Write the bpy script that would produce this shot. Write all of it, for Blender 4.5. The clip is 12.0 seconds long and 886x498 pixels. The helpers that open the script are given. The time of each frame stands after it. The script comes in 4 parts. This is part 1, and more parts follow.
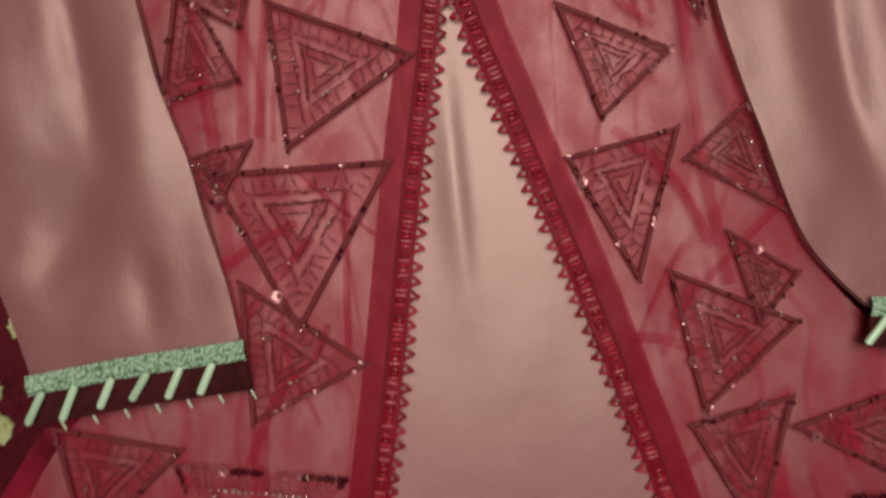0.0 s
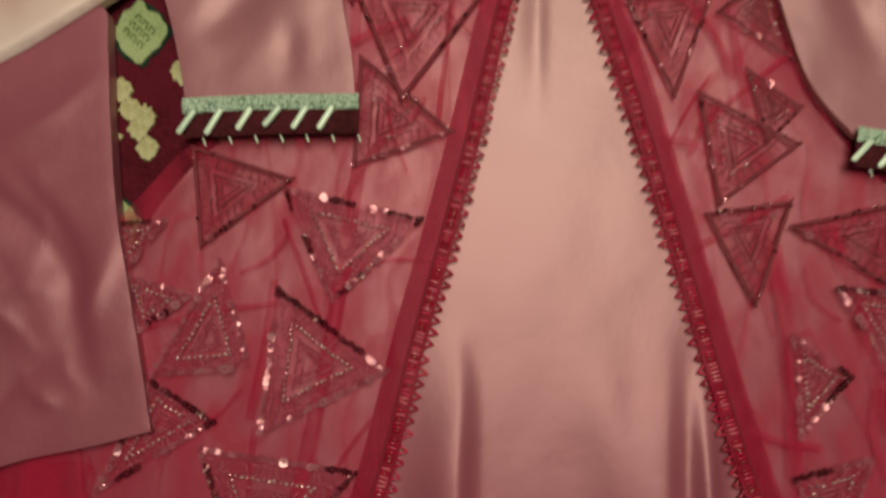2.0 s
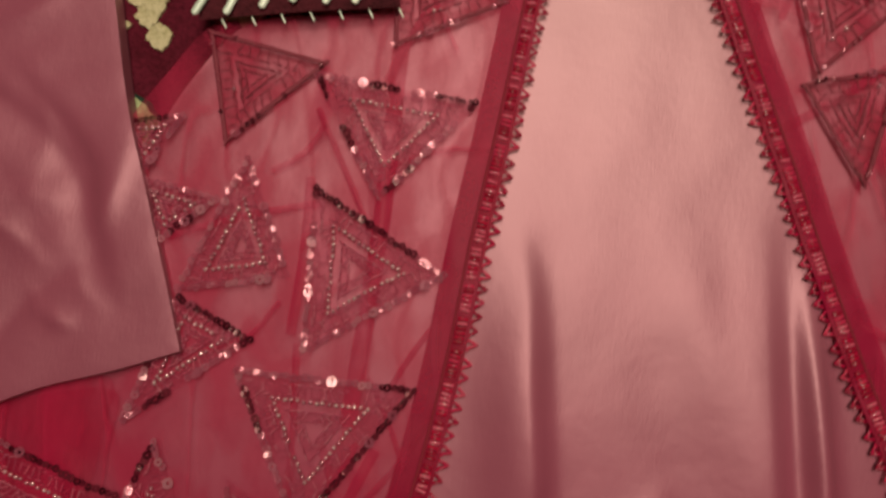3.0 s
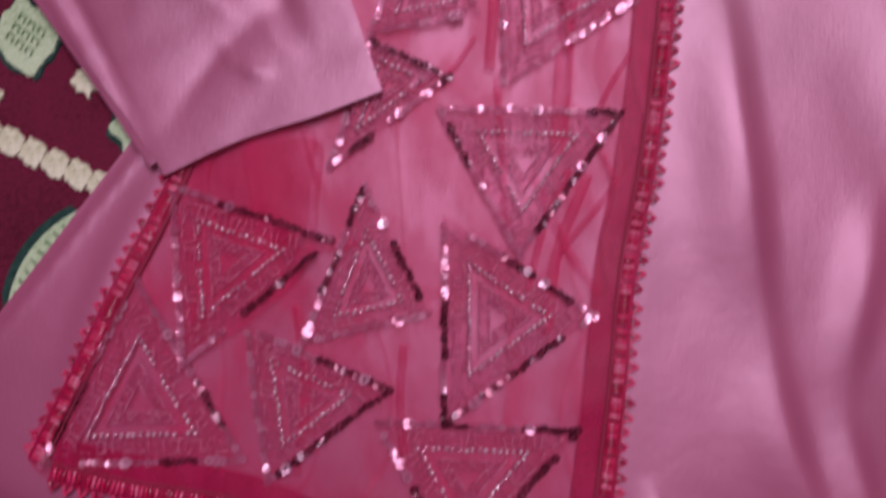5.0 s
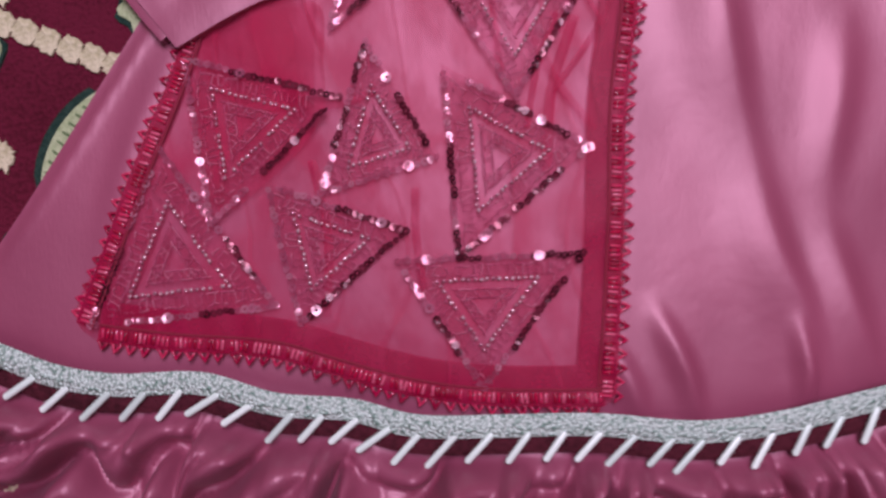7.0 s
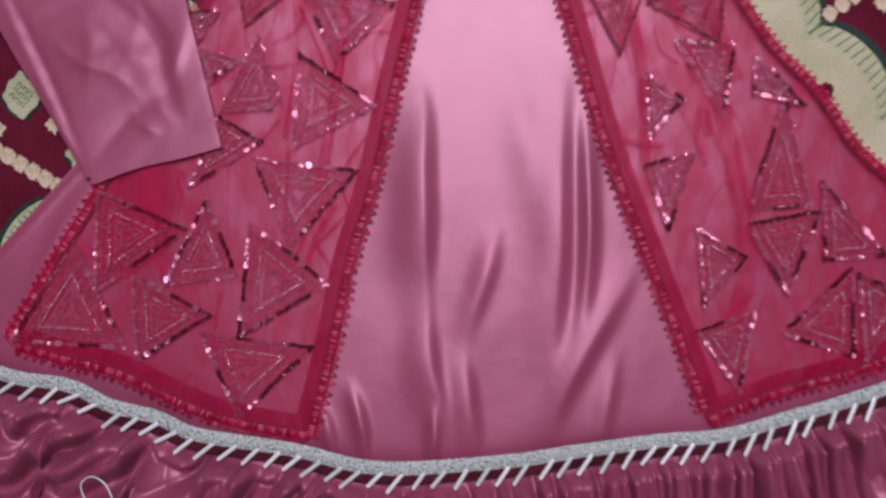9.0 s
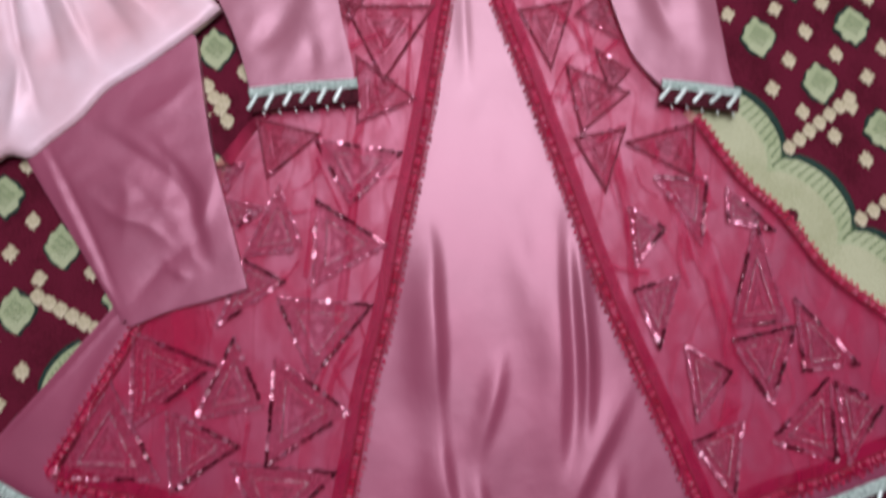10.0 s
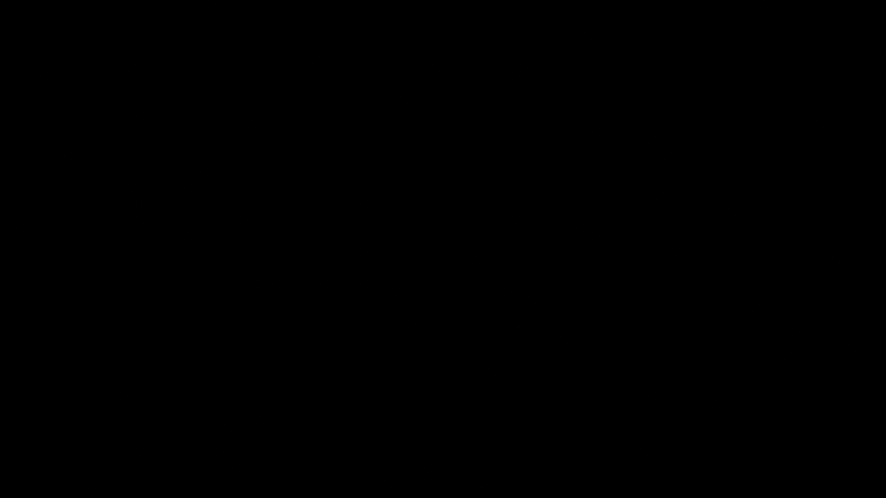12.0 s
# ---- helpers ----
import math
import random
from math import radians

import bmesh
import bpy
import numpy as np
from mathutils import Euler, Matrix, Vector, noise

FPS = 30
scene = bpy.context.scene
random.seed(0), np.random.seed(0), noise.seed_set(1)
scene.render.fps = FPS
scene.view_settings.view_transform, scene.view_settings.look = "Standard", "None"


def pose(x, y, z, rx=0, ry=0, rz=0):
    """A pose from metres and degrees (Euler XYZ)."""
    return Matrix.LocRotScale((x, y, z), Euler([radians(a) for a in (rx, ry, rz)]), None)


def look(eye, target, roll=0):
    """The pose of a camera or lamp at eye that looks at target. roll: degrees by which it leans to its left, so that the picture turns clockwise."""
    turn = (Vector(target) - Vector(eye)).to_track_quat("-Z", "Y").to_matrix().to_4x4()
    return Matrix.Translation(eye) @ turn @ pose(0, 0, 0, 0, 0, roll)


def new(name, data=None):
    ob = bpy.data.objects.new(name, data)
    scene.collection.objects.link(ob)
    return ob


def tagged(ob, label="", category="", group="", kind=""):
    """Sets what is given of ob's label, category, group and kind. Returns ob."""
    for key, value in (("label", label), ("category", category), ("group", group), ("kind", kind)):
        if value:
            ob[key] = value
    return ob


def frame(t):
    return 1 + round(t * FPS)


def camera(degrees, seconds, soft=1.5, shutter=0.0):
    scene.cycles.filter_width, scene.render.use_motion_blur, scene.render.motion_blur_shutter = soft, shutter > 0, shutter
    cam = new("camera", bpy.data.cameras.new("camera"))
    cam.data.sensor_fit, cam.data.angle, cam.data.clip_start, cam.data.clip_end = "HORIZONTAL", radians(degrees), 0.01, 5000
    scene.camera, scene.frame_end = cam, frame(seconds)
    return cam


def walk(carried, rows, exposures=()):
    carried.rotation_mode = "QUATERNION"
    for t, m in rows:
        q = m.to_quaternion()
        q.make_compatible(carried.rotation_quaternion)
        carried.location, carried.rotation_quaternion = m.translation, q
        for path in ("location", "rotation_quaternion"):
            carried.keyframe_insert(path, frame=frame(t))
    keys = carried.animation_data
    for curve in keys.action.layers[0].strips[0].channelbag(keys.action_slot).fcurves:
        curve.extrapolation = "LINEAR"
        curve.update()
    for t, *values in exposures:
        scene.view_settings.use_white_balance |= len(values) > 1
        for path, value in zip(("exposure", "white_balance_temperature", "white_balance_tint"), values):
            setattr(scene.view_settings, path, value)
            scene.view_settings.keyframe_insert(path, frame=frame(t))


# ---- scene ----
from mathutils import geometry, kdtree

cam = camera(59.4, 12.0, soft=2.7, shutter=0.7)
PATH = [
    (0, (0.031, 0.068, 0.383), (0.03, 0.044, -1.617), 179.9),
    (0.5, (0.031, 0.057, 0.417), (0.03, -0.001, -1.582), 179.7),
    (1, (0.019, 0.009, 0.469), (0.022, 0.114, -1.528), 2.1),
    (1.5, (0.003, -0.112, 0.488), (-0.098, 0.316, -1.464), -6.6),
    (2, (-0.004, -0.142, 0.46), (-0.02, 0.185, -1.513), 2.5),
    (2.5, (-0.017, -0.169, 0.412), (-0.088, 0.147, -1.562), -6.6),
    (2.7, (-0.022, -0.17, 0.404), (-0.077, 0.114, -1.575), -5.8),
    (4.3, (-0.089, -0.238, 0.383), (-0.09, -0.045, -1.607), -2.4),
    (4.5, (-0.107, -0.241, 0.381), (-0.118, -0.13, -1.616), -8.1),
    (5, (-0.136, -0.299, 0.379), (-0.137, -0.123, -1.614), -1.9),
    (5.5, (-0.151, -0.317, 0.379), (-0.145, -0.223, -1.618), 1.7),
    (6, (-0.156, -0.334, 0.383), (-0.15, -0.255, -1.615), 1.3),
    (6.5, (-0.153, -0.349, 0.387), (-0.151, -0.273, -1.612), -2.5),
    (6.7, (-0.154, -0.358, 0.389), (-0.141, -0.293, -1.61), 3.7),
    (8.3, (-0.033, -0.341, 0.581), (-0.055, -0.178, -1.413), -2.8),
    (8.5, (-0.012, -0.328, 0.617), (-0.003, -0.105, -1.371), 7.1),
    (9, (0.03, -0.307, 0.673), (0.04, -0.179, -1.323), 7.8),
    (9.5, (0.042, -0.315, 0.712), (0.072, -0.122, -1.279), 10.7),
    (10, (0.007, -0.27, 0.74), (0.044, 0.065, -1.231), 7.5),
    (10.5, (0.005, -0.251, 0.74), (0.066, 0.174, -1.213), 10.8),
    (11, (-0.004, -0.229, 0.75), (0.044, 0.267, -1.187), 9.3),
    (11.5, (-0.01, -0.212, 0.755), (0.025, 0.336, -1.168), 8.2),
    (11.8, (-0.019, -0.204, 0.762), (-0.002, 0.385, -1.149), 6.5),
    (11.9, (-0.022, -0.197, 0.766), (-0.01, 0.403, -1.142), 5.9),
]
# The white balance of the hand-held camera drifts from warm to magenta; the last moment is cut to black.
EXPOSURES = [
    (0.0, -0.60, 7800, -22),
    (1.5, -0.52, 8300, -18),
    (2.7, -0.35, 9300, 2),
    (4.3, -0.08, 5600, 36),
    (5.0, 0.15, 5600, 37),
    (5.5, 0.25, 5700, 39),
    (6.7, 0.20, 5850, 43),
    (8.3, -0.04, 6000, 46),
    (9.5, -0.06, 6000, 42),
    (10.2, 0.10, 5700, 18),
    (11.9, 0.10, 5500, 9),
    (12.0, -14.0, 5500, 9),
]
walk(cam, [(t, look(eye, target, roll)) for t, eye, target, roll in PATH], EXPOSURES)

# ---------------------------------------------------------------- light
world = bpy.data.worlds.new("world")
scene.world = world
world.use_nodes = True
wn = world.node_tree
sky = wn.nodes.new("ShaderNodeTexSky")
sky.sky_type, sky.sun_disc = "NISHITA", False
sky.sun_elevation, sky.sun_rotation = radians(40), radians(160)
wn.nodes["Background"].inputs["Strength"].default_value = 0.12
wn.links.new(sky.outputs["Color"], wn.nodes["Background"].inputs["Color"])

FLOOR = -0.010
NORTH = 1.75
LAMP = Vector((0.16, 0.50, 2.40))
tube = bpy.data.lights.new("ceiling_lamp_light", "AREA")
tube.shape, tube.size, tube.size_y = "RECTANGLE", 0.80, 1.50
tube.energy, tube.color = 56.0, (1.0, 0.97, 0.95)
lamp = new("ceiling_lamp_light", tube)
lamp.matrix_world = pose(*LAMP)


# ---------------------------------------------------------------- materials
def material(name, base, rough=0.5, metal=0.0, spec=0.5):
    m = bpy.data.materials.new(name)
    m.use_nodes = True
    p = m.node_tree.nodes["Principled BSDF"]
    p.inputs["Base Color"].default_value = (*base, 1)
    p.inputs["Roughness"].default_value = rough
    p.inputs["Metallic"].default_value = metal
    p.inputs["Specular IOR Level"].default_value = spec
    return m, m.node_tree, p


def node(nt, kind, **inputs):
    n = nt.nodes.new(kind)
    for key, value in inputs.items():
        n.inputs[key.replace("_", " ")].default_value = value
    return n


def noise_tex(nt, scale, detail=4.0, stretch=(1, 1, 1)):
    co = nt.nodes.new("ShaderNodeTexCoord")
    mp = nt.nodes.new("ShaderNodeMapping")
    mp.inputs["Scale"].default_value = stretch
    nt.links.new(co.outputs["Object"], mp.inputs["Vector"])
    n = node(nt, "ShaderNodeTexNoise", Scale=scale, Detail=detail)
    nt.links.new(mp.outputs["Vector"], n.inputs["Vector"])
    return n


def ramp(nt, source, a, b, lo=0.35, hi=0.65):
    r = nt.nodes.new("ShaderNodeValToRGB")
    r.color_ramp.elements[0].position, r.color_ramp.elements[0].color = lo, (*a, 1)
    r.color_ramp.elements[1].position, r.color_ramp.elements[1].color = hi, (*b, 1)
    nt.links.new(source, r.inputs["Fac"])
    return r


def bump(nt, p, source, strength, distance):
    b = node(nt, "ShaderNodeBump", Strength=strength, Distance=distance)
    nt.links.new(source, b.inputs["Height"])
    nt.links.new(b.outputs["Normal"], p.inputs["Normal"])
    return b


def satin(name, a, b, rough, sheen, painted_sheen=None):
    """Satin: a shiny weave with soft streaks along the thread and small creases. A second shade, where given, paints a
    pale sheen into the colour, stronger from hem to neck.
    """
    m, nt, p = material(name, a, rough)
    big = noise_tex(nt, 9.0, 3.0)
    r = ramp(nt, big.outputs["Fac"], a, b)
    nt.links.new(r.outputs["Color"], p.inputs["Base Color"])
    if painted_sheen:
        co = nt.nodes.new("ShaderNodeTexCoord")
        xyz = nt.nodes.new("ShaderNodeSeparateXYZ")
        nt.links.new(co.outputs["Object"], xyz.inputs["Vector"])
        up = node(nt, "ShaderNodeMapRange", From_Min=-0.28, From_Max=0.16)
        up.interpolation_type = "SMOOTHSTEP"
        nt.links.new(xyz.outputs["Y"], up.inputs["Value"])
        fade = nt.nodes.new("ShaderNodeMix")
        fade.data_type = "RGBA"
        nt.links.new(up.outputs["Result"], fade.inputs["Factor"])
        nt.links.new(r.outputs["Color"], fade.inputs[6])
        fade.inputs[7].default_value = (*painted_sheen, 1)
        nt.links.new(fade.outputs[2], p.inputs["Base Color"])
    p.inputs["Specular IOR Level"].default_value = 0.7
    p.inputs["IOR"].default_value = 1.56
    p.inputs["Metallic"].default_value = 0.17
    p.inputs["Sheen Weight"].default_value = sheen
    p.inputs["Sheen Roughness"].default_value = 0.4
    p.inputs["Sheen Tint"].default_value = (1, 0.85, 0.88, 1)
    weave = noise_tex(nt, 160.0, 3.0, (6, 1, 1))
    crease = noise_tex(nt, 26.0, 4.0)
    add = node(nt, "ShaderNodeMath")
    add.operation = "MULTIPLY_ADD"
    nt.links.new(weave.outputs["Fac"], add.inputs[0])
    add.inputs[1].default_value = 0.10
    nt.links.new(crease.outputs["Fac"], add.inputs[2])
    bump(nt, p, add.outputs["Value"], 0.20, 0.004)
    return m


def net(name, base, cover_lo, cover_hi, tint):
    """Sheer net: threads that cover a part of the cloth below."""
    m, nt, p = material(name, base, 0.5, 0.0, 0.22)
    clear = nt.nodes.new("ShaderNodeBsdfTransparent")
    clear.inputs["Color"].default_value = (*tint, 1)
    mix = nt.nodes.new("ShaderNodeMixShader")
    soft = noise_tex(nt, 26.0, 5.0, (1.8, 0.9, 1))
    mesh = noise_tex(nt, 900.0, 2.0)
    blend = node(nt, "ShaderNodeMath")
    blend.operation = "MULTIPLY_ADD"
    nt.links.new(mesh.outputs["Fac"], blend.inputs[0])
    blend.inputs[1].default_value = 0.35
    nt.links.new(soft.outputs["Fac"], blend.inputs[2])
    # thin creases where the net lies double, wrinkle shading put into the cover
    lines = noise_tex(nt, 15.0, 0.6, (1.9, 0.7, 1))
    off = node(nt, "ShaderNodeMath")
    off.operation = "SUBTRACT"
    nt.links.new(lines.outputs["Fac"], off.inputs[0])
    off.inputs[1].default_value = 0.5
    near = node(nt, "ShaderNodeMath")
    near.operation = "ABSOLUTE"
    nt.links.new(off.outputs["Value"], near.inputs[0])
    crease = ramp(nt, near.outputs["Value"], (0.16,) * 3, (0.0,) * 3, 0.0, 0.030)
    extra = node(nt, "ShaderNodeMath")
    extra.operation = "ADD"
    nt.links.new(blend.outputs["Value"], extra.inputs[0])
    nt.links.new(crease.outputs["Color"], extra.inputs[1])
    cover = ramp(nt, extra.outputs["Value"], (cover_lo,) * 3, (cover_hi,) * 3, 0.56, 0.82)
    nt.links.new(cover.outputs["Color"], mix.inputs["Fac"])
    nt.links.new(clear.outputs["BSDF"], mix.inputs[1])
    nt.links.new(p.outputs["BSDF"], mix.inputs[2])
    nt.links.new(mix.outputs["Shader"], nt.nodes["Material Output"].inputs["Surface"])
    return m


def shiny(name, colours, rough, metal, per_object=False, clear=0.0, spec=0.5):
    """Small shiny pieces whose colour changes from piece to piece."""
    m, nt, p = material(name, colours[0], rough, metal, spec)
    if per_object:
        rnd = nt.nodes.new("ShaderNodeObjectInfo").outputs["Random"]
    else:
        rnd = nt.nodes.new("ShaderNodeNewGeometry").outputs["Random Per Island"]
    r = nt.nodes.new("ShaderNodeValToRGB")
    r.color_ramp.interpolation = "CONSTANT"
    els = r.color_ramp.elements
    els[0].color = (*colours[0], 1)
    els[1].position, els[1].color = 1 / len(colours), (*colours[1], 1)
    for i, c in enumerate(colours[2:], 2):
        e = els.new(i / len(colours))
        e.color = (*c, 1)
    nt.links.new(rnd, r.inputs["Fac"])
    nt.links.new(r.outputs["Color"], p.inputs["Base Color"])
    if clear:
        see = nt.nodes.new("ShaderNodeBsdfTransparent")
        see.inputs["Color"].default_value = (1.0, 0.82, 0.86, 1)
        mix = node(nt, "ShaderNodeMixShader", Fac=1 - clear)
        nt.links.new(see.outputs["BSDF"], mix.inputs[1])
        nt.links.new(p.outputs["BSDF"], mix.inputs[2])
        nt.links.new(mix.outputs["Shader"], nt.nodes["Material Output"].inputs["Surface"])
    return m


def pile(name, a, b, scale=420.0):
    """Cut carpet pile: tufted grain with worn lighter and darker spots."""
    m, nt, p = material(name, a, 0.95, 0.0, 0.15)
    spots = noise_tex(nt, 22.0, 5.0)
    grain = noise_tex(nt, scale, 3.0)
    mixn = node(nt, "ShaderNodeMath")
    mixn.operation = "MULTIPLY_ADD"
    nt.links.new(grain.outputs["Fac"], mixn.inputs[0])
    mixn.inputs[1].default_value = 0.8
    nt.links.new(spots.outputs["Fac"], mixn.inputs[2])
    r = ramp(nt, mixn.outputs["Value"], a, b, 0.7, 1.1)
    nt.links.new(r.outputs["Color"], p.inputs["Base Color"])
    bump(nt, p, grain.outputs["Fac"], 0.8, 0.0025)
    return m


def plaster(name, base):
    m, nt, p = material(name, base, 0.9)
    n = noise_tex(nt, 3.0, 6.0)
    r = ramp(nt, n.outputs["Fac"], tuple(c * 0.92 for c in base), base)
    nt.links.new(r.outputs["Color"], p.inputs["Base Color"])
    bump(nt, p, noise_tex(nt, 60.0).outputs["Fac"], 0.2, 0.002)
    return m


def braid_mat(name, a, b, metal):
    m, nt, p = material(name, a, 0.34, metal)
    co = nt.nodes.new("ShaderNodeTexCoord")
    v = node(nt, "ShaderNodeTexVoronoi", Scale=620.0)
    nt.links.new(co.outputs["Object"], v.inputs["Vector"])
    r = ramp(nt, v.outputs["Distance"], a, b, 0.30, 0.85)
    nt.links.new(r.outputs["Color"], p.inputs["Base Color"])
    bump(nt, p, v.outputs["Distance"], 1.0, 0.002)
    return m


M_SATIN = satin("rose_satin", (0.30, 0.058, 0.108), (0.35, 0.074, 0.132), 0.46, 0.05)
# these two carry a pale sheen towards the neck, painted into their colour
M_SHEEN_SATIN = satin("sheen_painted_satin", (0.31, 0.058, 0.110), (0.36, 0.072, 0.132), 0.46, 0.05, (0.56, 0.275, 0.325))
M_SLEEVE = satin("sleeve_satin", (0.29, 0.056, 0.106), (0.34, 0.072, 0.130), 0.44, 0.05, (0.39, 0.142, 0.188))
M_PALE = satin("pale_pink_satin", (0.72, 0.43, 0.45), (0.84, 0.65, 0.68), 0.54, 0.12)
M_LINING = satin("blush_lining", (0.50, 0.36, 0.38), (0.56, 0.42, 0.44), 0.6, 0.15)
M_NET = net("red_net", (0.54, 0.016, 0.076), 0.12, 0.50, (1.0, 0.86, 0.91))
M_HEM = net("red_net_hem", (0.36, 0.004, 0.050), 0.42, 0.72, (1.0, 0.50, 0.63))
M_BAND = net("stitched_band", (0.44, 0.050, 0.110), 0.04, 0.34, (0.99, 0.88, 0.92))
# darker copy of the band for the bodice: differing light put into the colour
M_BAND_DIM = net("dimmed_stitched_band", (0.38, 0.022, 0.066), 0.03, 0.22, (0.99, 0.88, 0.91))
M_RUNG = material("wine_thread", (0.21, 0.016, 0.040), 0.6)[0]
M_CORD = material("crimson_cord", (0.20, 0.003, 0.020), 0.8)[0]
SEQ_DARK = [(0.055, 0.004, 0.011), (0.12, 0.010, 0.024), (0.075, 0.006, 0.015), (0.17, 0.020, 0.040)]
SEQ_PINK = [(0.50, 0.12, 0.20), (0.58, 0.18, 0.27), (0.46, 0.09, 0.16), (0.62, 0.26, 0.34)]
M_THREAD = shiny("rose_thread", [(0.52, 0.10, 0.19), (0.44, 0.06, 0.13), (0.58, 0.17, 0.25)], 0.45, 0.0, clear=0.38)
M_SEQ = shiny("pink_sequins", SEQ_PINK, 0.15, 0.25, clear=0.42, spec=1.0)
M_SEQD = shiny("dark_sequins", SEQ_DARK, 0.18, 0.35, clear=0.08)
M_SEQ1 = shiny("single_pink_sequins", SEQ_PINK, 0.15, 0.25, True, 0.42, 1.0)
M_SEQ2 = shiny("single_dark_sequins", SEQ_DARK, 0.18, 0.35, True, 0.08)
M_BEAD = shiny("silver_beads", [(0.80, 0.43, 0.50), (0.64, 0.28, 0.36), (0.86, 0.58, 0.63)], 0.16, 0.6)
M_REDBEAD = shiny("red_glass_beads", [(0.44, 0.005, 0.042), (0.30, 0.003, 0.026), (0.56, 0.03, 0.09), (0.62, 0.10, 0.17)], 0.16, 0.0, spec=0.7)
M_PICOT = shiny("crimson_picot", [(0.46, 0.006, 0.058), (0.34, 0.004, 0.040), (0.56, 0.03, 0.09)], 0.20, 0.0, True, spec=0.6)
M_BRAID = braid_mat("silver_braid", (0.84, 1.0, 0.88), (0.16, 0.30, 0.22), 0.08)
M_BAR = shiny("silver_thread", [(0.74, 0.88, 0.77), (0.62, 0.76, 0.66), (0.82, 0.95, 0.84)], 0.35, 0.1, True)
M_UNDER = pile("dark_brown_band", (0.045, 0.008, 0.012), (0.085, 0.014, 0.022), 300.0)
M_CARPET = pile("maroon_pile", (0.070, 0.005, 0.013), (0.125, 0.010, 0.026))
M_GREEN = pile("pale_green_pile", (0.32, 0.40, 0.20), (0.46, 0.52, 0.30))
M_CREAM = pile("cream_pile", (0.46, 0.42, 0.24), (0.64, 0.58, 0.38))
M_HEART = pile("pale_straw_pile", (0.42, 0.45, 0.25), (0.52, 0.55, 0.33))
M_DKGREEN = pile("dark_green_pile", (0.010, 0.030, 0.022), (0.025, 0.055, 0.040))
M_MIDGREEN = pile("moss_green_pile", (0.10, 0.16, 0.065), (0.16, 0.23, 0.10))
M_WALL = plaster("wall_paint", (0.40, 0.36, 0.31))
M_CEIL = plaster("ceiling_paint", (0.55, 0.53, 0.50))


# ---------------------------------------------------------------- building helpers
def smooth(me, on=True):
    me.polygons.foreach_set("use_smooth", [on] * len(me.polygons))
    me.update()
    return me


def mesh_of(name, verts, faces, mat, soft=True):
    me = bpy.data.meshes.new(name)
    me.from_pydata([tuple(map(float, v)) for v in verts], [], [tuple(map(int, f)) for f in faces])
    if mat:
        me.materials.append(mat)
    return smooth(me, soft)


def part(name, me, parent, label=""):
    ob = new(name, me)
    if parent:
        ob.parent = parent
    if label:
        ob["label"] = label
    return ob


def thing(name, label, category, group="", kind=""):
    return tagged(new(name), label, category, group, kind)


def spline(pts, step, closed=False):
    """Points at even steps along a smooth line through pts."""
    p = np.array(pts, float)
    n = len(p)
    out = []
    for i in range(n if closed else n - 1):
        if closed:
            a, b, c, d = p[(i - 1) % n], p[i], p[(i + 1) % n], p[(i + 2) % n]
        else:
            a, b, c, d = p[max(i - 1, 0)], p[i], p[i + 1], p[min(i + 2, n - 1)]
        size = np.linalg.norm(c - b)
        k = max(1, int(round(size / step)))
        ab, bc, cd = [v / max(np.linalg.norm(v), 1e-9) for v in (b - a, c - b, d - c)]
        m0, m1 = size * (ab + bc) * 0.5, size * (bc + cd) * 0.5
        if not closed and i == 0:
            m0 = size * bc
        if not closed and i == n - 2:
            m1 = size * bc
        for j in range(k):
            t = j / k
            out.append(b * (2 * t ** 3 - 3 * t * t + 1) + c * (3 * t * t - 2 * t ** 3) + m0 * (t ** 3 - 2 * t * t + t) + m1 * (t ** 3 - t * t))
    if not closed:
        out.append(p[-1])
    return np.array(out)


def away(x, y, line, closed=False):
    """Distance of points from a line of points, and how far along the line (0 to 1) the nearest place is."""
    x, y = np.asarray(x, float), np.asarray(y, float)
    best, along = np.full(x.shape, 1e9), np.zeros(x.shape)
    m = len(line)
    for i in range(m if closed else m - 1):
        (ax, ay), (bx, by) = line[i], line[(i + 1) % m]
        dx, dy = bx - ax, by - ay
        t = np.clip(((x - ax) * dx + (y - ay) * dy) / (dx * dx + dy * dy + 1e-12), 0, 1)
        d = np.hypot(x - ax - t * dx, y - ay - t * dy)
        near = d < best
        best, along = np.where(near, d, best), np.where(near, (i + t) / max(m - 1, 1), along)
    return best, along


def edge_distance(x, y, edge):
    """Distance of points from a closed outline of closely spaced points."""
    tree = kdtree.KDTree(2 * len(edge))
    for i, (a, b) in enumerate(zip(edge, np.roll(edge, -1, 0))):
        tree.insert((a[0], a[1], 0), 2 * i)
        tree.insert(((a[0] + b[0]) / 2, (a[1] + b[1]) / 2, 0), 2 * i + 1)
    tree.balance()
    return np.array([tree.find((p, q, 0))[2] for p, q in zip(x, y)])


def inside(x, y, poly):
    hit = np.zeros(len(x), bool)
    n = len(poly)
    for i in range(n):
        (ax, ay), (bx, by) = poly[i], poly[(i + 1) % n]
        cross = (ay > y) != (by > y)
        hit ^= cross & (x < (bx - ax) * (y - ay) / (by - ay + 1e-15) + ax)
    return hit


def waves(x, y, seed, size, amount):
    """Gentle unevenness of cloth that lies loose."""
    rng = random.Random(seed)
    z = np.zeros(np.shape(x))
    for k in range(7):
        ang, ph, f = rng.uniform(0, math.pi), rng.uniform(0, 6.3), rng.uniform(0.6, 1.9) * 6.28 / size
        z = z + np.sin(f * (x * math.cos(ang) + y * math.sin(ang)) + ph + 0.8 * np.sin(0.5 * f * (x * math.sin(ang) - y * math.cos(ang)) + ph * 2))
    return amount * z / 7


